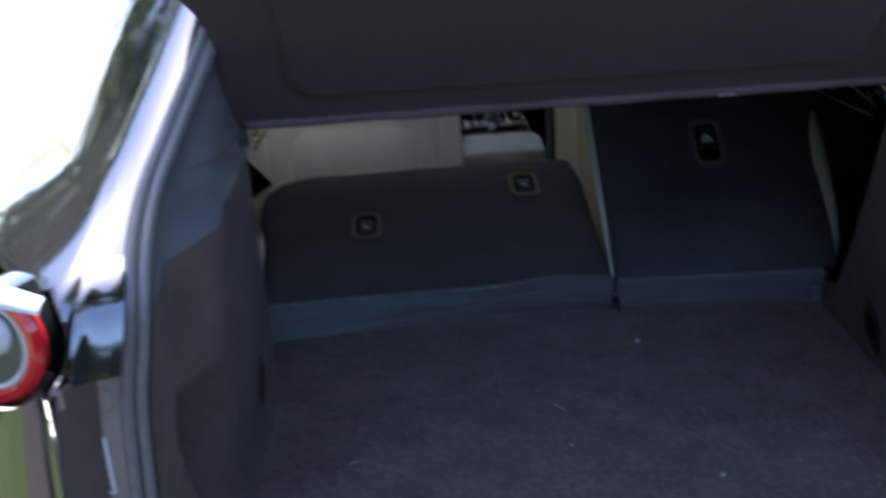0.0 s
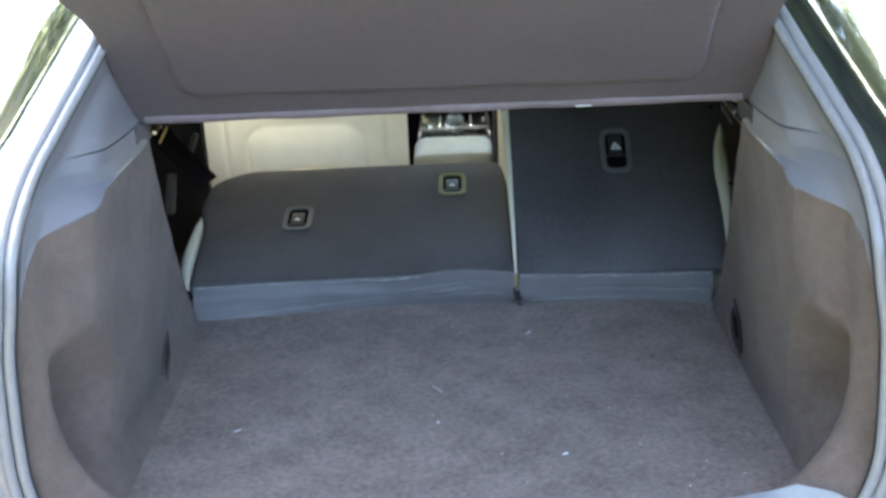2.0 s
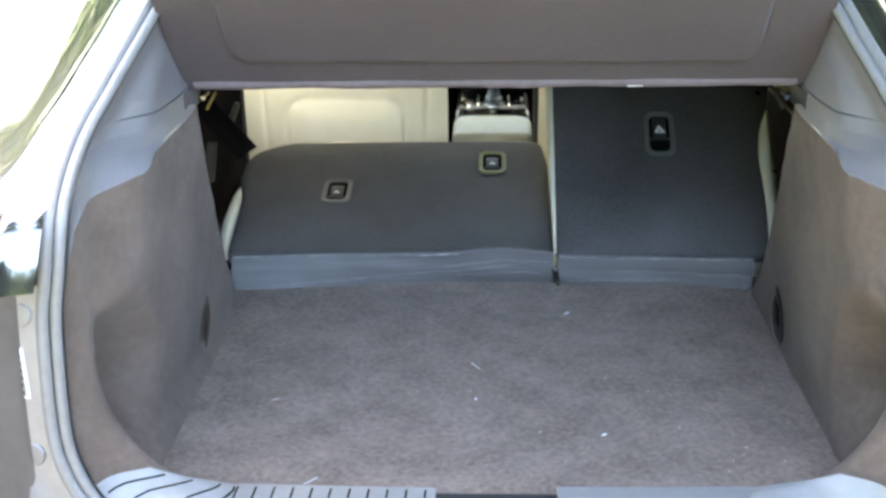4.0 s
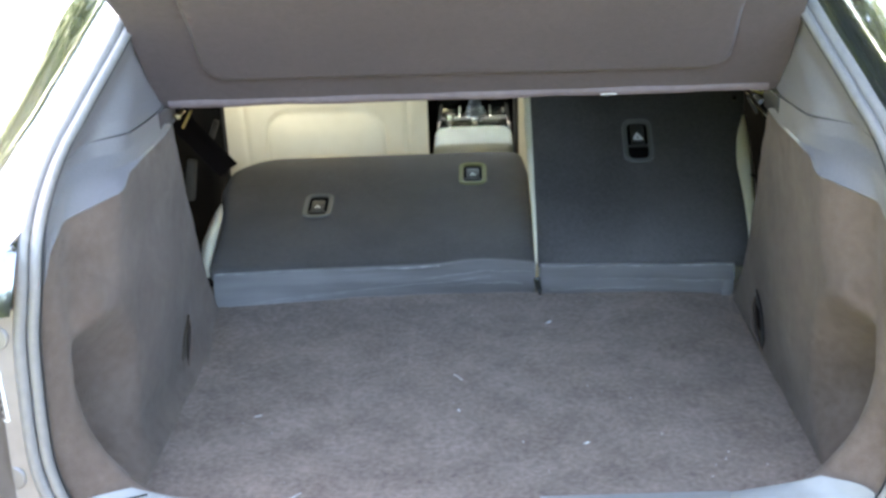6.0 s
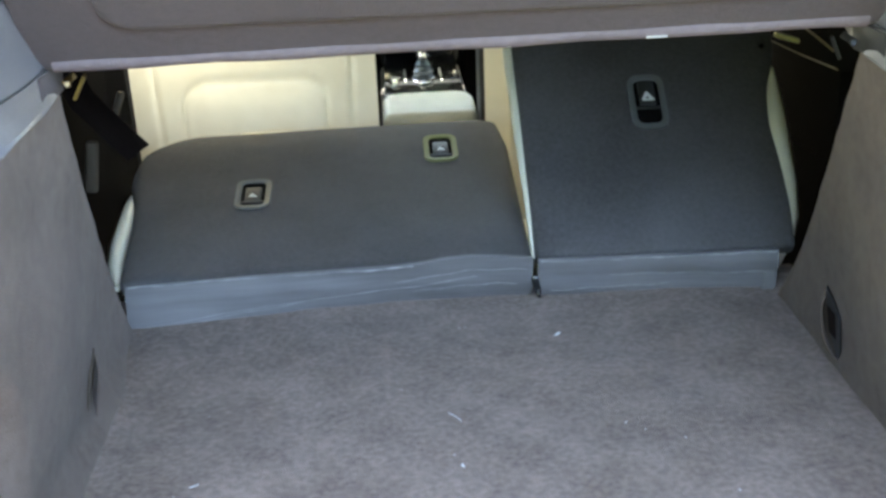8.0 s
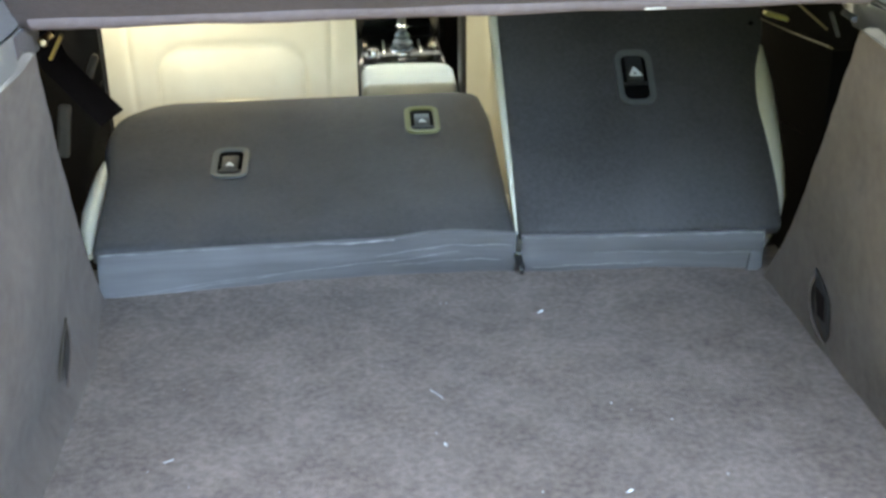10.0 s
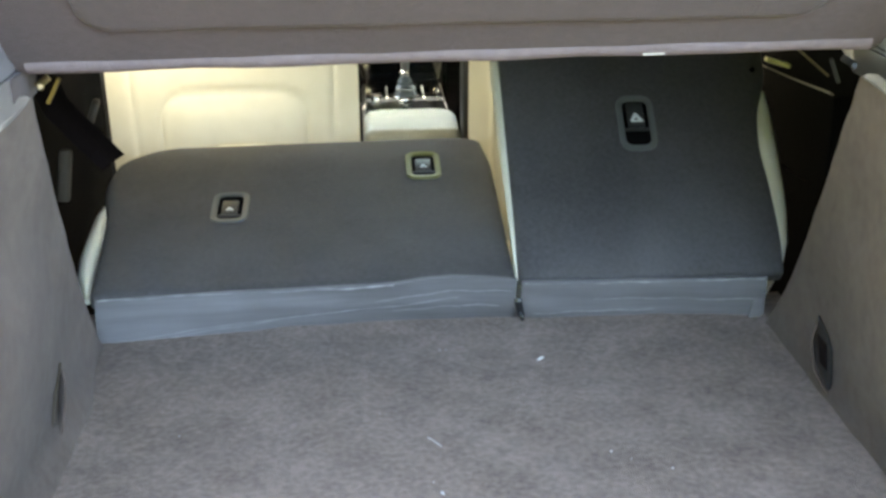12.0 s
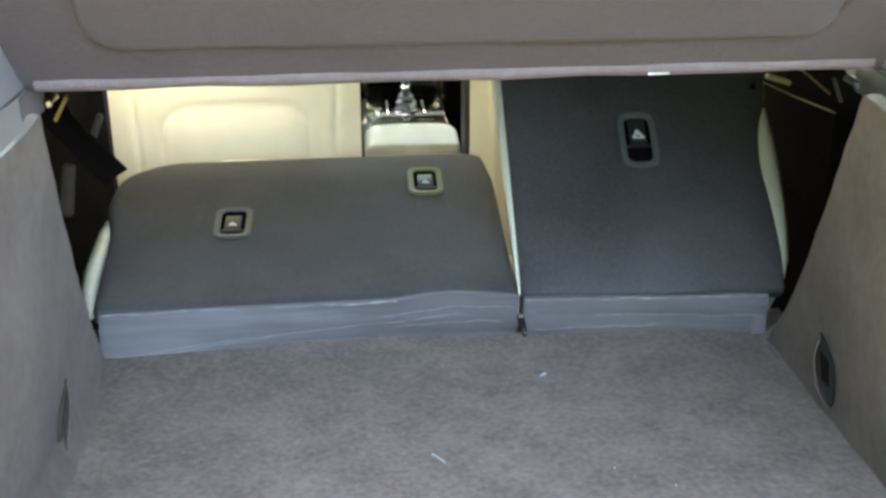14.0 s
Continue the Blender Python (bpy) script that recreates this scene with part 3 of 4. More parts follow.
latch(narrow, NP @ pose(0.343, 0.274, 0.003, 0, 0, 0), RING_GREY, "grey-framed latch with a pale symbol", 0.004, 1.15)
flap(narrow, 0.129, 0.508, 2.0)
part("pull_tab", rbox(0.020, 0.006, 0.040, 0.002, 2, pose(0.495, 0.022, 0.010, -12, 14, 0)), FLAP, narrow, "small grey pull tab")
part("release_clip", join(rbox(0.012, 0.010, 0.030, 0.003, 2, pose(0.126, 0.028, 0.022, 0, -12, 0)), rbox(0.006, 0.014, 0.008, 0.002, 2, pose(0.129, 0.022, 0.008))), BLACK_GLOSS, narrow, "black plastic clip at the seat split")


# ---- front seats ----
def front_seat(x0, x1, label):
    ob = thing("front_seat", label, "car seat", "front seats")
    w, cx = x1 - x0, (x0 + x1) / 2
    LP = plane_pose((cx, 0.90, -0.22), (1, 0, 0), (0, -0.10, 0.70))

    def back(u, v):
        a = u * 2 - 1
        h = 0.76 * v
        half = w / 2 * (1 - 0.10 * smoothstep(0.6, 1.0, v))
        crown = 0.030 * (1 - abs(a) ** 3.5)
        dx, dy, r = 0.150 - abs(a) * w / 2, 0.431 - h, 0.058
        d = min(dx, dy) if dx > r or dy > r else r - math.hypot(r - dx, r - dy)
        ins = 0.004 * smoothstep(0.009, 0.0, abs(d)) - 0.006 * smoothstep(0.0, 0.06, d) + 0.004 * smoothstep(0.010, 0.0, abs(abs(a) * w / 2 - 0.205 - 0.02 * (v - 0.5)))
        return LP @ Vector((a * half, h, crown - ins + 0.006 * math.sin(v * 5)))

    part("backrest", sheet(back, 90, 70, 0.11), LEATHER, ob)
    part("side_panel", rbox(0.012, 0.74, 0.10, 0.005, 2, LP @ pose(-w / 2 - 0.004, 0.37, -0.05)), DARK_PLASTIC, ob, "black side edging")
    pts = []
    for p in rounded([(-0.155, 0.0, 0), (-0.146, 0.431, 0.060), (0.146, 0.431, 0.060), (0.155, 0.0, 0)], 0.03, 10)[3:-3]:
        px, py = p
        pts.append(LP @ Vector((px, py, 0.030 * (1 - abs(px / (w / 2)) ** 3.5) + 0.006 * math.sin(py / 0.76 * 5) - 0.006)))
    part("seam", tube(pts, 0.0017, 6), LEATHER_SEAM, ob, "stitched seam")
    part("seat_base", rbox(w - 0.08, 0.50, 0.16, 0.04, 3, pose(cx, 1.18, -0.30)), LEATHER, ob)
    part("head_restraint", rbox(0.26, 0.10, 0.17, 0.04, 4, LP @ pose(0, 0.87, -0.05)), LEATHER, ob)
    return ob


front_seat(-0.630, -0.113, "cream leather front passenger seat seen from behind")
front_seat(0.116, 0.630, "cream leather driver's seat behind the tipped rear seat")

# ---- centre console ----
console = thing("centre_console", "black centre console with a cream padded armrest and chrome gear lever", "console")
part("console_body", rbox(0.22, 0.75, 0.40, 0.02, 3, pose(0, 1.43, -0.165)), DARK_PLASTIC, console)
part("armrest_base", rbox(0.196, 0.222, 0.14, 0.02, 3, pose(0, 1.012, -0.008)), BELT, console, "taupe armrest box")
lid = rounded([(-0.104, -0.112, 0.018), (0.104, -0.112, 0.018), (0.106, 0.112, 0.065), (-0.106, 0.112, 0.065)], 0.02, 10)
part("armrest", plate(lid, 0.055, pose(0, 1.008, 0.0915), 0.016), ARMREST, console, "cream padded armrest lid")
part("lid_catch", rbox(0.010, 0.008, 0.016, 0.003, 2, pose(0.104, 0.892, 0.030)), CHROME, console, "small chrome catch")
part("lever_plate", rbox(0.20, 0.36, 0.012, 0.005, 2, pose(0, 1.48, 0.038)), BLACK_GLOSS, console, "gloss black lever surround")
part("lever_trim", tube([(0.034 * math.cos(a) + 0.003, 1.47 + 0.050 * math.sin(a), 0.046) for a in [2 * math.pi * k / 28 for k in range(28)]], 0.004, 8, True), CHROME, console, "chrome trim ring")
for x in (-0.044, 0.050):
    part("frame_bar", rbox(0.004, 0.15, 0.004, 0.001, 2, pose(x, 1.505, 0.045)), RING_GREY, console, "thin silver frame bar")
part("gaiter", lathe([(0.032, -0.012), (0.033, 0.004), (0.027, 0.012), (0.029, 0.020), (0.021, 0.028), (0.022, 0.036), (0.013, 0.048)], pose(0.004, 1.47, 0.046), 9), SMOKED, console, "crumpled shiny lever gaiter")
lever = part("gear_lever", lathe([(0.010, -0.01), (0.011, 0.05), (0.014, 0.08)], pose(0.004, 1.48, 0.095)), RING_GREY, console)
part("collar", lathe([(0.014, 0.0), (0.016, 0.004), (0.016, 0.009), (0.012, 0.012)], pose(0.004, 1.477, 0.098)), CHROME, lever, "bright collar")
part("knob", lathe([(0.012, 0.0), (0.022, 0.012), (0.026, 0.035), (0.022, 0.055), (0.010, 0.064)], pose(0.004, 1.48, 0.172)), BLACK_GLOSS, lever)
part("rotary_switch", lathe([(0.014, 0), (0.014, 0.010), (0.011, 0.014), (0.003, 0.014)], pose(-0.072, 1.42, 0.044), 20), CHROME, console, "metal rotary switch")
part("side_switch", rbox(0.008, 0.06, 0.008, 0.002, 2, pose(0.090, 1.50, 0.046)), RING_GREY, console, "slim grey switch")
dash = thing("dashboard", "black dashboard with a centre stack beyond the front seats", "dashboard")
part("dash_body", rbox(1.36, 0.36, 0.30, 0.07, 4, pose(0, 1.90, 0.30)), DARK_PLASTIC, dash)
part("centre_panel", rbox(0.26, 0.16, 0.36, 0.03, 3, pose(0, 1.74, 0.13, 18, 0, 0)), BLACK_GLOSS, dash, "gloss black centre stack")
part("stack_strip", rbox(0.22, 0.01, 0.02, 0.004, 2, pose(0, 1.645, 0.19, 18, 0, 0)), BLACK_GLOSS, dash, "gloss trim strip")
part("vent", rbox(0.05, 0.02, 0.05, 0.006, 2, pose(0.0, 1.655, 0.24, 18, 0, 0)), RING_GREY, dash)


# ---- belts and pivots beside the seats ----
def belt(points, width, label, mat=BELT):
    ob = thing("seat_belt", label, "seat belt", "rear belts")
    pts = [Vector(p) for p in points]

    def fn(u, v):
        k = u * (len(pts) - 1)
        i = min(int(k), len(pts) - 2)
        p = pts[i].lerp(pts[i + 1], k - i)
        d = (pts[i + 1] - pts[i]).normalized()
        side = d.cross(Vector((0.25, 1, 0.1))).normalized()
        return p + side * width * (v - 0.5) + Vector((0, 0.006 * math.sin(v * 3.1), 0))
    part("webbing", sheet(fn, 24, 4, 0.002), mat, ob)
    return ob


left_belt = belt([(-0.652, 0.39, 0.47), (-0.652, 0.405, 0.33), (-0.634, 0.42, 0.268), (-0.592, 0.43, 0.213), (-0.550, 0.44, 0.160)], 0.056, "dark brown seat belt hanging beside the folded seat")
part("belt_guide", rbox(0.03, 0.03, 0.10, 0.012, 3, pose(-0.640, 0.40, 0.44, 0, 8, 0)), DARK_PLASTIC, left_belt)
part("buckle_stalk", rbox(0.022, 0.02, 0.095, 0.006, 3, pose(-0.626, 0.395, 0.152, 0, 8, 0)), SLEEVE_AND_SLOT, left_belt, "tan belt sleeve")
# light on the belt edge and strip is put into tan and yellow
right_belt = belt([(0.597, 0.406, 0.312), (0.560, 0.12, 0.345), (0.530, -0.12, 0.375)], 0.007, "thin belt edge, light painted tan, beside the tipped seat", LIT_TAN)
part("tab", rbox(0.044, 0.02, 0.008, 0.002, 2, pose(0.6245, 0.40, 0.3175, 0, 17, 0)), SUNLIT_YELLOW, right_belt, "strip with sunlight painted yellow")
part("upper_run", tube([(0.521, 0.0, 0.415), (0.569, 0.0, 0.375)], 0.0018, 6), LIT_TAN, right_belt)
part("lower_run", tube([(0.559, 0.15, 0.202), (0.602, 0.15, 0.174)], 0.0018, 6), BELT, right_belt)
part("knob", lathe([(0.003, 0), (0.005, 0.004), (0.004, 0.010)], pose(0.551, 0.315, 0.325, 90, 0, 0), 12), CHROME, right_belt)
part("belt_slider", rbox(0.014, 0.014, 0.060, 0.005, 2, pose(-0.590, 0.50, 0.235, 0, 22, 0)), SLEEVE_AND_SLOT, left_belt, "tan belt slider")
for sgn in (-1, 1):
    piv = thing("shelf_pivot", "yellow zinc hinge bracket under the parcel shelf" if sgn < 0 else "dark hinge bracket under the parcel shelf", "hinge bracket", "shelf hinges")
    mm = BRASS if sgn < 0 else DARK_PLASTIC
    part("bracket", rbox(0.008, 0.026, 0.003, 0.001, 2, pose(sgn * 0.452, -0.374, 0.470, 20, sgn * -55, 0)), mm, piv)
    # plates added over the bright ledge ends, the right one darker for shade
    part("shade_plate", rbox(0.006, 0.105, 0.036, 0.002, 2, pose(sgn * 0.4665, -0.405, 0.471, 0, sgn * -4, 0)), SHELF if sgn < 0 else DARK_PLASTIC, piv, "plate added to shade the ledge end")
    part("stud", lathe([(0.0025, 0), (0.004, 0.003), (0.003, 0.006)], pose(sgn * 0.450, -0.39, 0.467, 70, 0, 0), 14), mm, piv)
    part("rod", tube([(sgn * 0.440, -0.35, 0.468), (sgn * 0.462, -0.32, 0.435)], 0.0025, 8), mm, piv)


# ---- the car round the boot ----
car = thing("car", "dark glossy hatchback parked on grass with its tailgate raised", "car")
SIDE_X = [(-0.50, 0.80), (-0.2, 0.865), (0.0, 0.88), (0.2, 0.878), (0.3, 0.862), (0.39, 0.842), (0.437, 0.812), (0.46, 0.778), (0.48, 0.745), (0.50, 0.715), (0.535, 0.705), (0.57, 0.698), (0.64, 0.680), (0.70, 0.648), (0.78, 0.600), (0.86, 0.52)]


def body_path(z, s):
    """A point of the left flank at height z; s runs from the opening round the corner to the front."""
    xs, ys = seal_x(max(z, -0.02)) + 0.014, seal_y(z) - 0.006
    w = smooth_curve(SIDE_X, z)
    hi = smoothstep(0.37, 0.55, z)
    lo = smoothstep(0.345, 0.335, z)
    a = [Vector((xs, ys)), Vector((xs + 0.035, ys - 0.006)), Vector((0.606, ys - 0.022)), Vector((0.64 + 0.01 * lo, ys - 0.034 - 0.035 * lo)),
         Vector((0.700 + 0.02 * lo, ys - 0.012 - 0.035 * lo)), Vector((0.738 + 0.036 * lo, ys + 0.045 - 0.03 * lo)), Vector((0.782 + 0.038 * lo, ys + 0.135 - 0.02 * lo)),
         Vector((0.832 + 0.023 * lo, ys + 0.29)), Vector((0.872, ys + 0.52)), Vector((0.885, ys + 0.95)), Vector((0.885, 2.6))]
    k = (w - xs) / (0.885 - xs)
    b = [Vector((xs + (p.x - xs) * max(k, 0.05), p.y)) for p in a]
    q = xs + 0.056
    c = [Vector((xs, ys)), Vector((xs + 0.018, ys + 0.002)), Vector((xs + 0.034, ys + 0.008)), Vector((xs + 0.046, ys + 0.020)), Vector((q, ys + 0.048)), Vector((q + (w - q) * 0.30, ys + 0.11)),
         Vector((q + (w - q) * 0.62, ys + 0.22)), Vector((q + (w - q) * 0.86, ys + 0.38)), Vector((q + (w - q) * 0.97, ys + 0.62)), Vector((w, max(ys + 0.95, 0.3))), Vector((w, 2.6))]
    b = [p.lerp(r, hi) for p, r in zip(b, c)]
    t = s * (len(b) - 1)
    i = min(int(t), len(b) - 2)
    p0, p1, p2, p3 = b[max(i - 1, 0)], b[i], b[i + 1], b[min(i + 2, len(b) - 1)]
    f = t - i
    return 0.5 * ((2 * p1) + (p2 - p0) * f + (2 * p0 - 5 * p1 + 4 * p2 - p3) * f * f + (3 * p1 - p0 - 3 * p2 + p3) * f ** 3)


def body_sheet(sgn, z0, z1, s0, s1, nz, ns, push=0.0):
    def fn(u, v):
        z = z0 + (z1 - z0) * v
        p = body_path(z, s0 + (s1 - s0) * u)
        # recess that takes the lamp
        r = math.hypot((p.x - 0.684) / 0.072, (z - 0.386) / 0.073)
        sink = 0.05 * smoothstep(1.12, 0.95, r) * smoothstep(0.434, 0.424, z) if p.y < -0.74 else 0.0
        return (sgn * (p.x + push), p.y - push + sink, z)
    return sheet(fn, ns, nz, 0.004, sgn > 0)


for sgn in (-1, 1):
    # quarter panel and pillar above the bumper line, split from the gutter inside it
    part("quarter_panel", body_sheet(sgn, 0.330, 0.86, 0.20, 0.88, 150, 200), PAINT, car, "glossy black quarter panel and rear pillar")
    part("opening_flange", body_sheet(sgn, 0.446, 0.86, 0.0, 0.20, 24, 10), PAINT, car, "glossy black flange beside the seal")
    part("side_door", body_sheet(sgn, -0.30, 0.50, 0.88, 1.0, 20, 20), PAINT, car)
    def cover(u, v):
        z = 0.343 + 0.107 * v
        p = body_path(z, 0.195 * u)
        out = 0.032 * (1 - v ** 1.2) + 0.001 + 0.004 * math.sin(math.pi * u)
        return (sgn * p.x, p.y - out, z)
    part("corner_cover", sheet(cover, 10, 12, 0.004, sgn > 0), PAINT, car, "gloss black corner cover between seal and lamp")
    g = part("gutter_panel", body_sheet(sgn, -0.02, 0.341, 0.0, 0.17, 24, 8), GUTTER, car, "dusty grey painted gutter beside the seal")
    part("gutter_gap", body_sheet(sgn, -0.02, 0.352, 0.17, 0.275, 20, 6, -0.008), GAP, car, "dark brown strip beside the bumper")
    # thin tubes added for the sunlight caught along the panel edges
    rim = [(z, body_path(z, 0.172)) for z in [0.0 + 0.031 * k for k in range(12)]]
    part("gutter_edge", tube([(sgn * p.x, p.y - 0.002, z) for z, p in rim], 0.0022, 6), GUTTER, g, "thin tube added for sunlight on the fold")
    rim = [(z, body_path(z, 0.268)) for z in [0.0 + 0.031 * k for k in range(11)]]
    part("bumper_edge", tube([(sgn * p.x, p.y - 0.001, z) for z, p in rim], 0.0013, 6), GUTTER, car, "thin pale tube added for the edge highlight")
    for z in (0.304, 0.110):
        q = body_path(z, 0.075)
        part("plug", lathe([(0.016, -0.002), (0.017, 0.002), (0.015, 0.0045), (0.004, 0.005)], pose(sgn * q.x, q.y, z, 90, 0, sgn * 10), 24), GUTTER, g, "round grey blanking plug")
    q = body_path(0.225, 0.075)
    fr = part("label_slot", rbox(0.017, 0.004, 0.070, 0.002, 2, pose(sgn * (q.x + 0.001), q.y - 0.003, 0.225, 0, sgn * 3, sgn * 10)), CLEAR_LENS, g, "pale label strip with unreadable marks")
    part("label_field", rbox(0.011, 0.004, 0.062, 0.001, 1, pose(sgn * (q.x + 0.001), q.y - 0.0045, 0.225, 0, sgn * 3, sgn * 10)), GUTTER, fr)
    for k in range(6):
        part("bar", rbox(0.008, 0.002, 0.006, 0.0005, 1, pose(sgn * (q.x + 0.001), q.y - 0.006, 0.200 + 0.010 * k, 0, sgn * 3, sgn * 10)), DARK_PLASTIC, fr)
    for q, r in ((0.60, 0.005), (0.545, 0.002)):
        strip = [(0.595 + 0.035 * k, body_path(0.595 + 0.035 * k, q)) for k in range(7)]
        part("window_trim", tube([(sgn * (p.x + 0.001), p.y - 0.002, z) for z, p in strip], [r * 0.5] + [r] * 6, 8), CHROME, car, "bright window trim strip")
    # tail lamp
    tl = thing("tail_lamp", "round tail lamp with a red ring and clear centre", "tail lamp", "tail lamps")
    ax = Vector((sgn * 0.32, -0.94, 0.06)).normalized()
    L = plane_pose((sgn * 0.684, -0.905, 0.386), Vector((0.94, sgn * 0.32, 0)), Vector((0, 0.06, 1)))
    if (L.to_3x3() @ Vector((0, 0, 1))).dot(ax) < 0:
        L = L @ pose(0, 0, 0, 0, 180, 0)
    L = L @ Matrix.Scale(1.02, 4)
    part("housing", lathe([(0.060, -0.06), (0.062, -0.014), (0.063, -0.009), (0.062, -0.006), (0.01, -0.008)], L, 40), BLACK_GLOSS, tl, "gloss black lamp surround")
    # dark sheet closes the hole under the ring and stands for its shadow
    part("lower_shade", sheet(lambda u, v: L @ Vector(((0.060 + 0.012 * v) * math.cos(radians(215 + 120 * u)), (0.060 + 0.012 * v) * math.sin(radians(215 + 120 * u)), -0.006)), 24, 3, 0.003), DARK_PLASTIC, tl, "dark sheet painting the shade below the ring")
    tor = [(0.064, -0.006), (0.066, 0.006), (0.060, 0.014), (0.052, 0.013), (0.046, 0.004), (0.045, -0.006)]
    part("ring_lens", lathe(tor, L, 48), RED_LENS, tl, "red ring lens")
    part("inner_bowl", lathe([(0.0455, 0.004), (0.040, -0.002), (0.020, -0.005), (0.004, -0.005)], L, 40), LAMP_BOWL, tl)
    part("inner_rim", tube([L @ Vector((0.045 * math.cos(a), 0.045 * math.sin(a), 0.006)) for a in [2 * math.pi * k / 40 for k in range(40)]], 0.0030, 8, True), CLEAR_LENS, tl, "clear inner rim")
    part("centre_lens", lathe([(0.025, -0.004), (0.023, 0.008), (0.016, 0.014), (0.003, 0.016)], L @ pose(0.004, 0.012, 0), 32), CLEAR_LENS, tl, "clear domed centre lens")
    for k in range(9):
        a = radians(205 + k * 15)
        part("light_dot", lathe([(0.0032, 0), (0.0025, 0.003), (0.0005, 0.004)], L @ pose(0.035 * math.cos(a), 0.035 * math.sin(a), -0.001), 8), CLEAR_LENS, tl)
    # white strip above the ring; its sky highlight is put into the colour
    part("top_cover", sheet(lambda u, v: L @ Vector((-0.060 + 0.124 * u, 0.036 + 0.012 * math.sin(math.pi * u) + (0.012 + 0.010 * math.sin(math.pi * (0.1 + 0.8 * u))) * v, 0.021 - 0.014 * v * v - 0.016 * (2 * u - 1) ** 2)), 20, 6, 0.003), CLEAR_LENS, tl, "white strip above the ring, sky highlight in its colour")

# bumper across the rear, below the opening
def bumper(u, v):
    z = -0.46 + 0.812 * v
    s = abs(u * 2 - 1)
    sg = -1 if u < 0.5 else 1
    lip = min(z, 0.334)
    if s < 0.52:
        x = s / 0.52 * 0.622
        return (sg * x, -1.00 + 0.055 * (x / 0.62) ** 3, -0.46 + 0.40 * v)
    p = body_path(lip, 0.27 + (s - 0.52) / 0.48 * 0.5)
    # the panel dips round the lamp
    dx = (p.x - 0.684) / 0.072
    if abs(dx) < 1 and p.y < -0.80:
        z = min(z, 0.383 - 0.058 * math.sqrt(1 - dx * dx))
    belly = 0.15 * min(max(0.334 - z, 0.0), 0.3) * smoothstep(0.58, 0.75, s)
    return (sg * (p.x + belly), p.y, z)


part("bumper", sheet(bumper, 260, 28, 0.004), PAINT, car, "glossy dark bumper reflecting the grass")
part("bumper_top", sheet(lambda u, v: (-0.60 + 1.2 * u, -0.88 - 0.115 * v, -0.035 - 0.03 * v), 20, 4, 0.004), PAINT, car)
part("rear_valance", sheet(lambda u, v: (-0.62 + 1.24 * u, -0.88, -0.30 + 0.27 * v), 8, 4, 0.01), DARK_PLASTIC, car)


# rubber seal round the opening, two beads
def seal_points(off, back):
    zs = [-0.022 + 0.17 * (1 - math.cos(math.pi / 2 * k / 14)) for k in range(15)]
    zs += [0.15 + (0.84 - 0.15) * k / 36 for k in range(1, 37)]
    right = [Vector((seal_x(z) + off, seal_y(z) + back, z)) for z in zs]
    left = [Vector((-p.x, p.y, p.z)) for p in right]
    return left[::-1] + right


def carrier(u, v):
    pts = seal_points(-0.012 + 0.040 * v, 0.007)
    k = u * (len(pts) - 1)
    return pts[round(k)]


part("seal_carrier", sheet(carrier, len(seal_points(0, 0)) - 1, 3, 0.003), DARK_PLASTIC, car, "dark strip under the seal")
part("seal_outer", tube(seal_points(0.012, -0.006), 0.0085, 10, ref=(0.1, -0.53, 0.85)), RUBBER, car, "dark rubber tailgate seal")
part("seal_inner", tube(seal_points(-0.003, 0.0), 0.0075, 10, ref=(0.1, -0.53, 0.85)), RUBBER, car)

# roof, raised tailgate, windows
part("roof", sheet(lambda u, v: ((-0.62 + 1.24 * u) * (0.94 + 0.06 * smoothstep(0, 0.15, v)), -0.27 + 1.97 * v, 0.875 + 0.05 * (1 - (2 * u - 1) ** 2) - 0.05 * (1 - v) ** 3), 20, 24, 0.006), PAINT, car, "glossy dark roof")
part("headliner", sheet(lambda u, v: ((-0.60 + 1.20 * u) * (0.88 + 0.12 * smoothstep(0, 0.15, v)), -0.12 + 1.80 * v, 0.83 + 0.04 * (1 - (2 * u - 1) ** 2) - 0.05 * (1 - v) ** 3), 16, 16, 0.01), HEADLINER, car, "dark cloth headliner")
GATE = plane_pose((0, -0.17, 0.89), (1, 0, 0), (0, -0.993, 0.12))
gate = part("tailgate", sheet(lambda u, v: GATE @ Vector(((-0.53 + 1.06 * u) * (0.92 + 0.08 * v), 0.55 + 0.52 * v, -0.11 * v * v)), 16, 10, 0.03), PAINT, car, "raised dark tailgate with a glass upper half")
part("gate_glass", sheet(lambda u, v: GATE @ Vector((-0.42 + 0.84 * u, 0.05 + 0.50 * v, 0.02)), 8, 6, 0.005), PRIVACY, gate)
part("gate_rail", rbox(0.96, 0.10, 0.03, 0.01, 2, GATE @ pose(0, 0.005, 0.01)), PAINT, gate)
for sgn in (-1, 1):
    part("gate_rail", rbox(0.16, 0.52, 0.03, 0.01, 2, GATE @ pose(sgn * 0.495, 0.30, 0.01)), PAINT, gate)
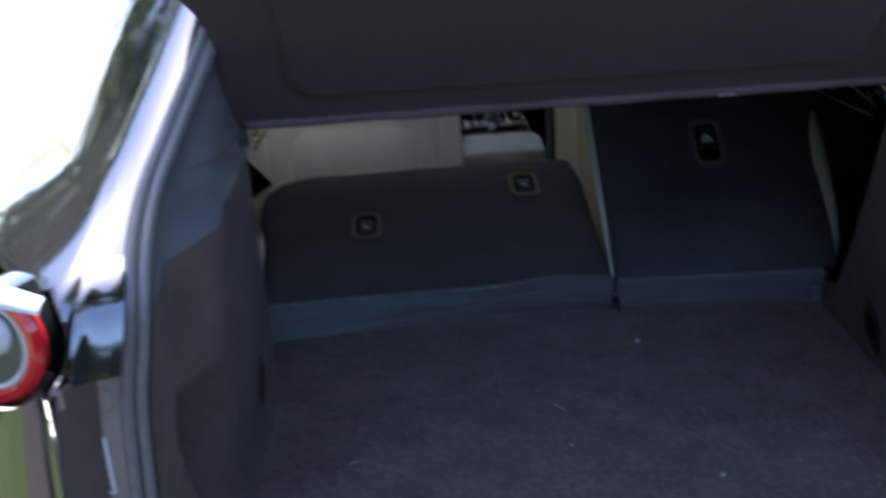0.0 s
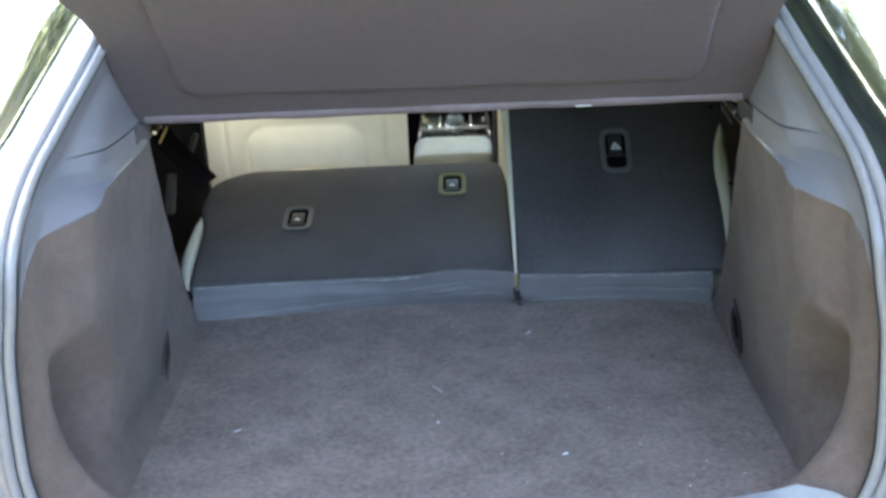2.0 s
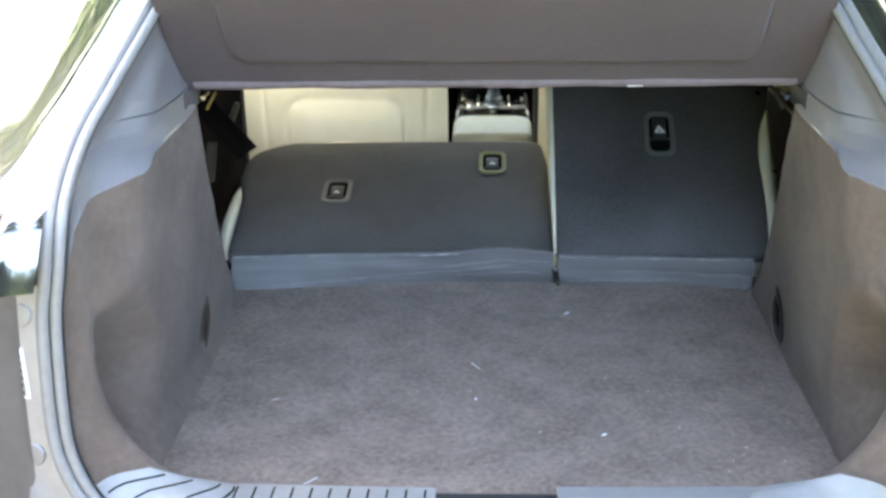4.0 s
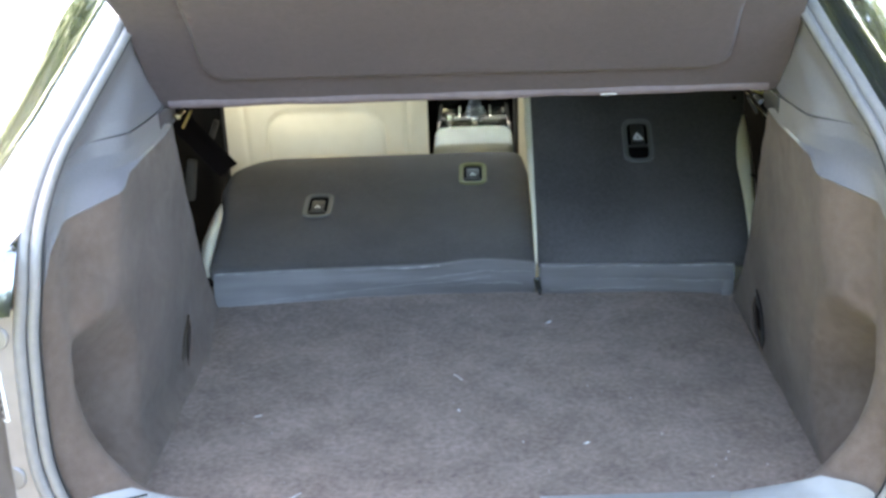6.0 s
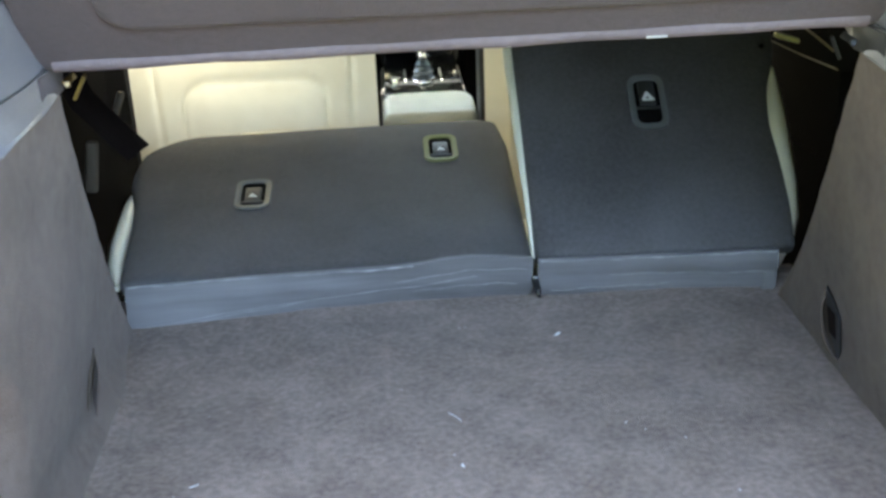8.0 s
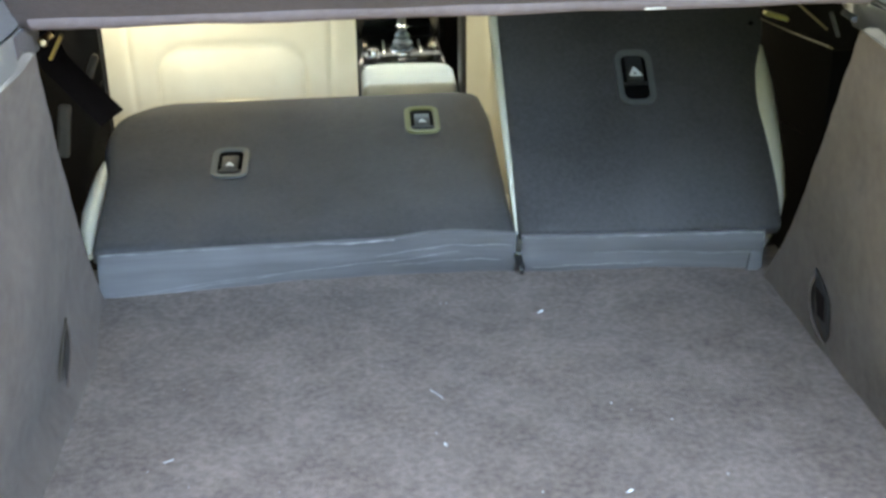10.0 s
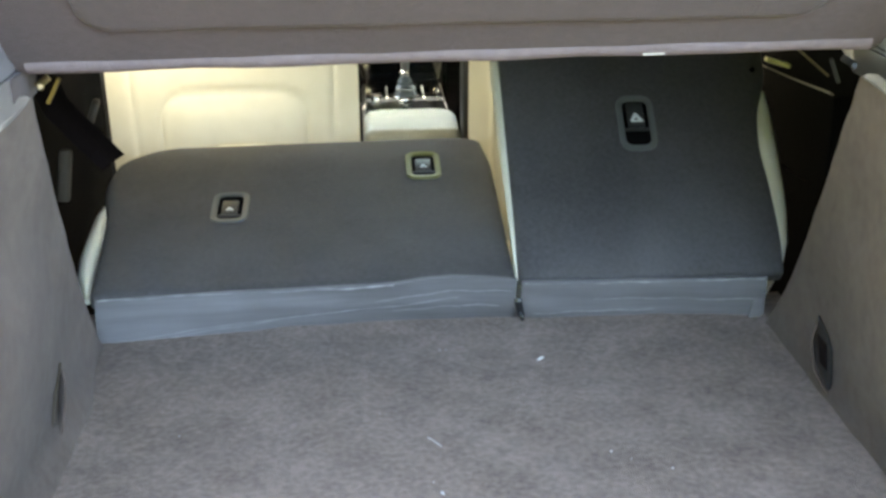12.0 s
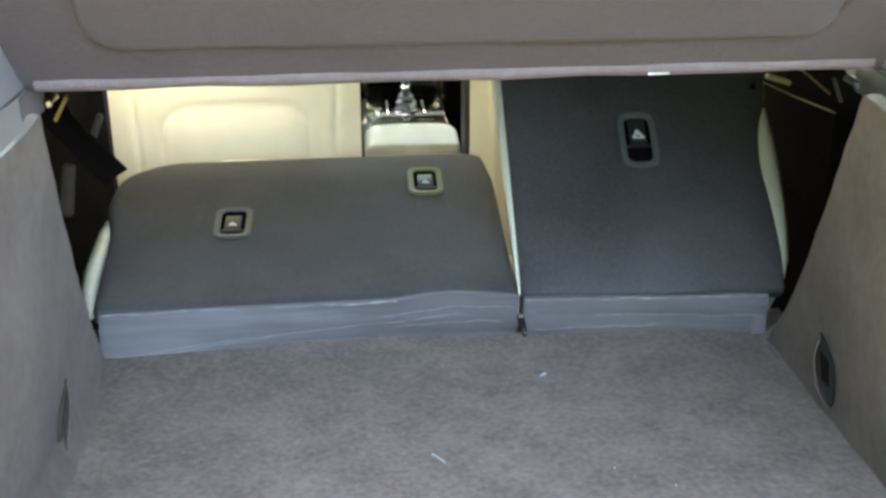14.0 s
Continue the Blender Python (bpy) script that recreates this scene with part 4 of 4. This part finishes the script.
for sgn in (-1, 1):
    part("gas_strut", tube([(sgn * 0.46, -0.40, 0.74), (sgn * 0.50, -0.765, 0.945)], 0.009, 10), DARK_PLASTIC, car)
    part("hanging_cord", tube([SP @ Vector((sgn * 0.43, 0.36, -0.01)), (sgn * 0.46, -0.82, 0.965)], 0.002, 6), DARK_PLASTIC, shelf)
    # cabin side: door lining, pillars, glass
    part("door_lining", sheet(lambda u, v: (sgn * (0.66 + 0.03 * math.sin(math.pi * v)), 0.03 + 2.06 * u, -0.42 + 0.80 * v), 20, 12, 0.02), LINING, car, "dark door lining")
    # rear pillar widened to keep window light off the rear seats
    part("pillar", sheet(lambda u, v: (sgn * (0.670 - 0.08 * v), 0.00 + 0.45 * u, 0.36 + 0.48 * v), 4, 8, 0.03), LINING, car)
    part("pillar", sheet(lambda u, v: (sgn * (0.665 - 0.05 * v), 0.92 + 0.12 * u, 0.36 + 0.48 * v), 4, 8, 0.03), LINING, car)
    for y0, y1 in ((0.45, 0.92), (1.04, 1.72)):
        rear = y0 < 1.0
        part("side_window", sheet(lambda u, v, y0=y0, y1=y1: (sgn * (0.672 - 0.05 * v), y0 + (y1 - y0) * u, 0.37 + 0.47 * v), 4, 4, 0.004), PRIVACY if rear else GLASS, car)
    part("roof_rail", rbox(0.07, 2.05, 0.10, 0.015, 2, pose(sgn * 0.612, 0.72, 0.862)), PAINT, car)
    # unseen sheet added to keep light out of the side cavity
    part("cavity_block", sheet(lambda u, v: (sgn * (0.585 + 0.08 * u), 0.012, -0.42 + 0.76 * v), 4, 6, 0.006), LINING, car)
    part("quarter_lining", sheet(lambda u, v: (sgn * (0.660 - 0.09 * v), -0.04 + 0.22 * u, 0.30 + 0.55 * v), 4, 8, 0.02), LINING, car, "shade-black lining behind the rear door")
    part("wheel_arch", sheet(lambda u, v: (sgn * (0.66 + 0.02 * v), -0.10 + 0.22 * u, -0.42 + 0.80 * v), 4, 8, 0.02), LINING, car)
    for y in (-0.30, 2.25):
        t = part("tyre", lathe([(0.20, -0.09), (0.30, -0.095), (0.325, -0.06), (0.325, 0.06), (0.30, 0.095), (0.20, 0.09)], pose(sgn * 0.78, y, -0.355, 0, 90, 0), 32), DARK_PLASTIC, car)
        part("rim", lathe([(0.20, -0.06), (0.19, 0.05), (0.05, 0.07), (0.01, 0.07)], pose(sgn * 0.78, y, -0.355, 0, sgn * 90, 0), 24), CHROME, t)
part("windscreen", sheet(lambda u, v: (-0.55 + 1.1 * u, 1.72 + 0.75 * (1 - v), 0.42 + 0.44 * v), 8, 8, 0.005), GLASS, car)
part("bonnet", sheet(lambda u, v: (-0.80 + 1.6 * u, 2.35 + 0.95 * v, 0.40 - 0.16 * v * v + 0.03 * (1 - (2 * u - 1) ** 2)), 12, 8, 0.006), PAINT, car)
part("nose", sheet(lambda u, v: (-0.82 + 1.64 * u, 3.32 - 0.05 * (2 * u - 1) ** 2, -0.45 + 0.70 * v), 12, 8, 0.02), PAINT, car)
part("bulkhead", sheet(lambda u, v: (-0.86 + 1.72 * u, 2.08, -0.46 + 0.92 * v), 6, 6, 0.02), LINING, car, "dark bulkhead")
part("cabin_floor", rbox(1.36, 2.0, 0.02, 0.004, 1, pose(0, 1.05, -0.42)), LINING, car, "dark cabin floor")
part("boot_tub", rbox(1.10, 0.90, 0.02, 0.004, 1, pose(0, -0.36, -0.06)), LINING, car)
part("rear_bench_base", rbox(1.00, 0.52, 0.20, 0.04, 3, pose(0, 0.42, -0.18)), LEATHER, car, "cream rear bench cushion")

# ---- ground, glare ground, dark strip and trees ----
def ground_fn(u, v):
    x, y = (u - 0.5) * 2, (v - 0.5) * 2
    x, y = 400 * x * abs(x) ** 1.5, 400 * y * abs(y) ** 1.5
    return (x, y, -0.68 + 0.05 * noise.noise((x * 0.3, y * 0.3, 0)))


ground = part("ground", sheet(ground_fn, 60, 60), GRASS)
tagged(ground, "sunlit mown grass round the car", "lawn", kind="structure")


def glare_ground_fn(u, v):
    """Pale ground beside and before the car, grass glare as colour, lawn edge uneven."""
    x, y = -14 + 24 * u, 0.90 + 17 * v ** 1.5
    y += (0.10 * noise.noise((x * 1.3, 0.0, 4.0)) - 0.35 * smoothstep(-2.0, -6.0, x)) * (1 - v)
    return (x, y, -0.640 + 0.02 * noise.noise((x * 0.8, y * 0.8, 6.0)) + 0.05 * noise.noise((x * 0.3, y * 0.3, 0)))


def dark_strip_fn(u, v):
    """An unseen dark strip added behind the car to cut bounced light."""
    y = -1.05 - 2.3 * v
    half = 2.85 + 0.12 * noise.noise((0.0, y * 1.7, 3.0 + round(u)))
    x = 1.35 + (2 * u - 1) * half
    return (x, y, -0.640 + 0.02 * noise.noise((x * 0.9, y * 0.9, 8.0)) + 0.05 * noise.noise((x * 0.3, y * 0.3, 0)))


dark_strip = part("dark_strip", sheet(dark_strip_fn, 40, 40, 0.03, True), DARK_GROUND)
tagged(dark_strip, "unseen dark grey-brown strip added behind the car to cut bounced light", "asphalt strip", kind="structure")
drive = part("drive", sheet(glare_ground_fn, 90, 60, 0.03, True), GLARE_GROUND)
tagged(drive, "pale ground, the grass's sun glare in its colour, meeting the lawn beside the car", "drive", kind="structure")


def tree(x, y, h, r, seed, clump_count=46):
    rnd = random.Random(seed)
    ob = thing("tree", "unseen leafy green tree, placed for reflections and shade", "tree", "garden trees")
    part("trunk", tube([(x + 0.1 * math.sin(k), y + 0.1 * math.cos(k * 1.7), -0.75 + h * 0.75 * k / 6) for k in range(7)], [0.16 - 0.018 * k for k in range(7)], 10), BARK, ob)
    for k in range(5):
        a, z = rnd.uniform(0, 6.28), -0.7 + h * rnd.uniform(0.35, 0.6)
        part("limb", tube([(x, y, z), (x + 0.5 * r * math.cos(a), y + 0.5 * r * math.sin(a), z + 0.5), (x + 0.8 * r * math.cos(a), y + 0.8 * r * math.sin(a), z + 0.9)], [0.07, 0.05, 0.02], 8), BARK, ob)
    verts, faces = [], []
    clumps = [(Vector((rnd.gauss(0, 0.45), rnd.gauss(0, 0.45), rnd.gauss(0, 0.38))), rnd.uniform(0.18, 0.42)) for _ in range(clump_count)]
    for c, cr in clumps:
        for _ in range(150):
            d = Vector((rnd.gauss(0, 1), rnd.gauss(0, 1), rnd.gauss(0, 1))).normalized() * cr * rnd.uniform(0.5, 1.0)
            p = Vector((x, y, -0.7 + h * 0.68)) + Vector((c.x + d.x, c.y + d.y, (c.z + d.z) * 0.9)) * r
            q = Euler((rnd.uniform(0, 6), rnd.uniform(0, 6), rnd.uniform(0, 6))).to_matrix()
            s = rnd.uniform(0.09, 0.16) * r / 1.9
            i = len(verts)
            verts += [p + q @ Vector((-s, 0, 0)), p + q @ Vector((0, -s * 0.5, 0.1 * s)), p + q @ Vector((s, 0, 0)), p + q @ Vector((0, s * 0.5, 0.1 * s))]
            faces.append((i, i + 1, i + 2, i + 3))
    me = bpy.data.meshes.new("crown")
    me.from_pydata([tuple(v) for v in verts], [], faces)
    me.materials.append(LEAF)
    crown = new("crown", me)
    crown.parent = ob


# trees out of view, placed mostly for their reflections in the paint
tree(3.5, 1.3, 8.4, 2.9, 1, 150)
tree(6.8, 5.4, 5.4, 2.2, 2)
tree(4.5, -2.5, 8.5, 2.8, 9, 110)
# left-rear trees added unseen, to shade lawn and the right boot side
tree(-5.0, -4.0, 5.6, 2.3, 3)
tree(-6.4, -0.6, 6.4, 2.2, 6, 90)
tree(-3.5, -9.0, 5.5, 2.0, 4)
tree(-5.0, 2.2, 5.0, 1.8, 5)
tree(-6.2, 5.2, 5.4, 2.2, 7)
tree(-9.0, 8.2, 6.0, 2.5, 8)
tree(-7.4, 10.5, 6.4, 2.4, 10)

# unseen clipped hedge closing the garden behind the camera, added to block low sky
def hedge_top(x):
    return 0.90 + 0.5 * smoothstep(-1.0, -2.6, x) + 0.7 * smoothstep(1.6, 3.0, x)


rnd = random.Random(21)
verts, faces = [], []
for _ in range(20000):
    x, z = rnd.uniform(-11, 11), rnd.uniform(0, 1)
    top = hedge_top(x) + 0.2 * noise.noise((x * 0.4, 0.0, 2.0))
    p = Vector((x, -3.75 + 0.25 * noise.noise((x, z * 3, 5.0)) - 0.5 * rnd.random() ** 2, -0.72 + (top + 0.72) * z))
    q = Euler((rnd.uniform(0, 6), rnd.uniform(0, 6), rnd.uniform(0, 6))).to_matrix()
    a = rnd.uniform(0.06, 0.11)
    i = len(verts)
    verts += [p + q @ Vector((-a, 0, 0)), p + q @ Vector((0, -a * 0.5, 0.1 * a)), p + q @ Vector((a, 0, 0)), p + q @ Vector((0, a * 0.5, 0.1 * a))]
    faces.append((i, i + 1, i + 2, i + 3))
hedge = thing("hedge", "unseen dark green hedge added to hold back low sky light", "hedge")
me = bpy.data.meshes.new("foliage")
me.from_pydata([tuple(v) for v in verts], [], faces)
me.materials.append(LEAF)
new("foliage", me).parent = hedge
core = sheet(lambda u, v: (-11 + 22 * u, -4.2 + 0.1 * noise.noise((u * 30, v * 5, 1.0)), -0.75 + (hedge_top(-11 + 22 * u) + 0.55) * v), 60, 10, 0.3)
part("core", core, LEAF, hedge)

# ---- lint and crumbs on the carpet ----
rnd = random.Random(9)
spots = [(-0.025, -0.485, 0.006), (0.169, -0.605, 0.007), (0.139, -0.117, 0.010)]
spots += [(rnd.uniform(-0.46, 0.46), rnd.uniform(-0.72, -0.02), rnd.uniform(0.0006, 0.0016)) for _ in range(22)]
verts, faces = [], []
for x, y, s in spots:
    a = rnd.uniform(0, 3.14)
    i = len(verts)
    dx, dy, ex, ey = s * math.cos(a), s * math.sin(a), -0.35 * s * math.sin(a), 0.35 * s * math.cos(a)
    verts += [(x - dx, y - dy, 0.0), (x + ex, y + ey, 0.0), (x + dx, y + dy, 0.0), (x - ex, y - ey, 0.0), (x, y, 0.0028)]
    faces += [(i, i + 1, i + 4), (i + 1, i + 2, i + 4), (i + 2, i + 3, i + 4), (i + 3, i, i + 4)]
# a few pale hairs and scratches in the pile
for x0, y0, x1, y1, w in ((-0.035, -0.35, -0.02, -0.375, 0.00025), (-0.262, -0.765, -0.245, -0.745, 0.0005), (-0.35, -0.50, -0.34, -0.492, 0.00025)):
    n = 8
    for k in range(n + 1):
        f = k / n
        bow = 0.0015 * math.sin(math.pi * f) + 0.0004 * math.sin(9 * f)
        x, y = x0 + (x1 - x0) * f + bow, y0 + (y1 - y0) * f
        i = len(verts)
        verts += [(x - w, y, 0.0015), (x, y, 0.0030), (x + w, y, 0.0015)]
        if k:
            faces += [(i - 3, i - 2, i + 1, i), (i - 2, i - 1, i + 2, i + 1)]
me = bpy.data.meshes.new("lint")
me.from_pydata(verts, [], faces)
me.materials.append(LINT)
tagged(new("lint", me), "pale lint and crumbs scattered on the boot carpet", "lint", kind="stuff")
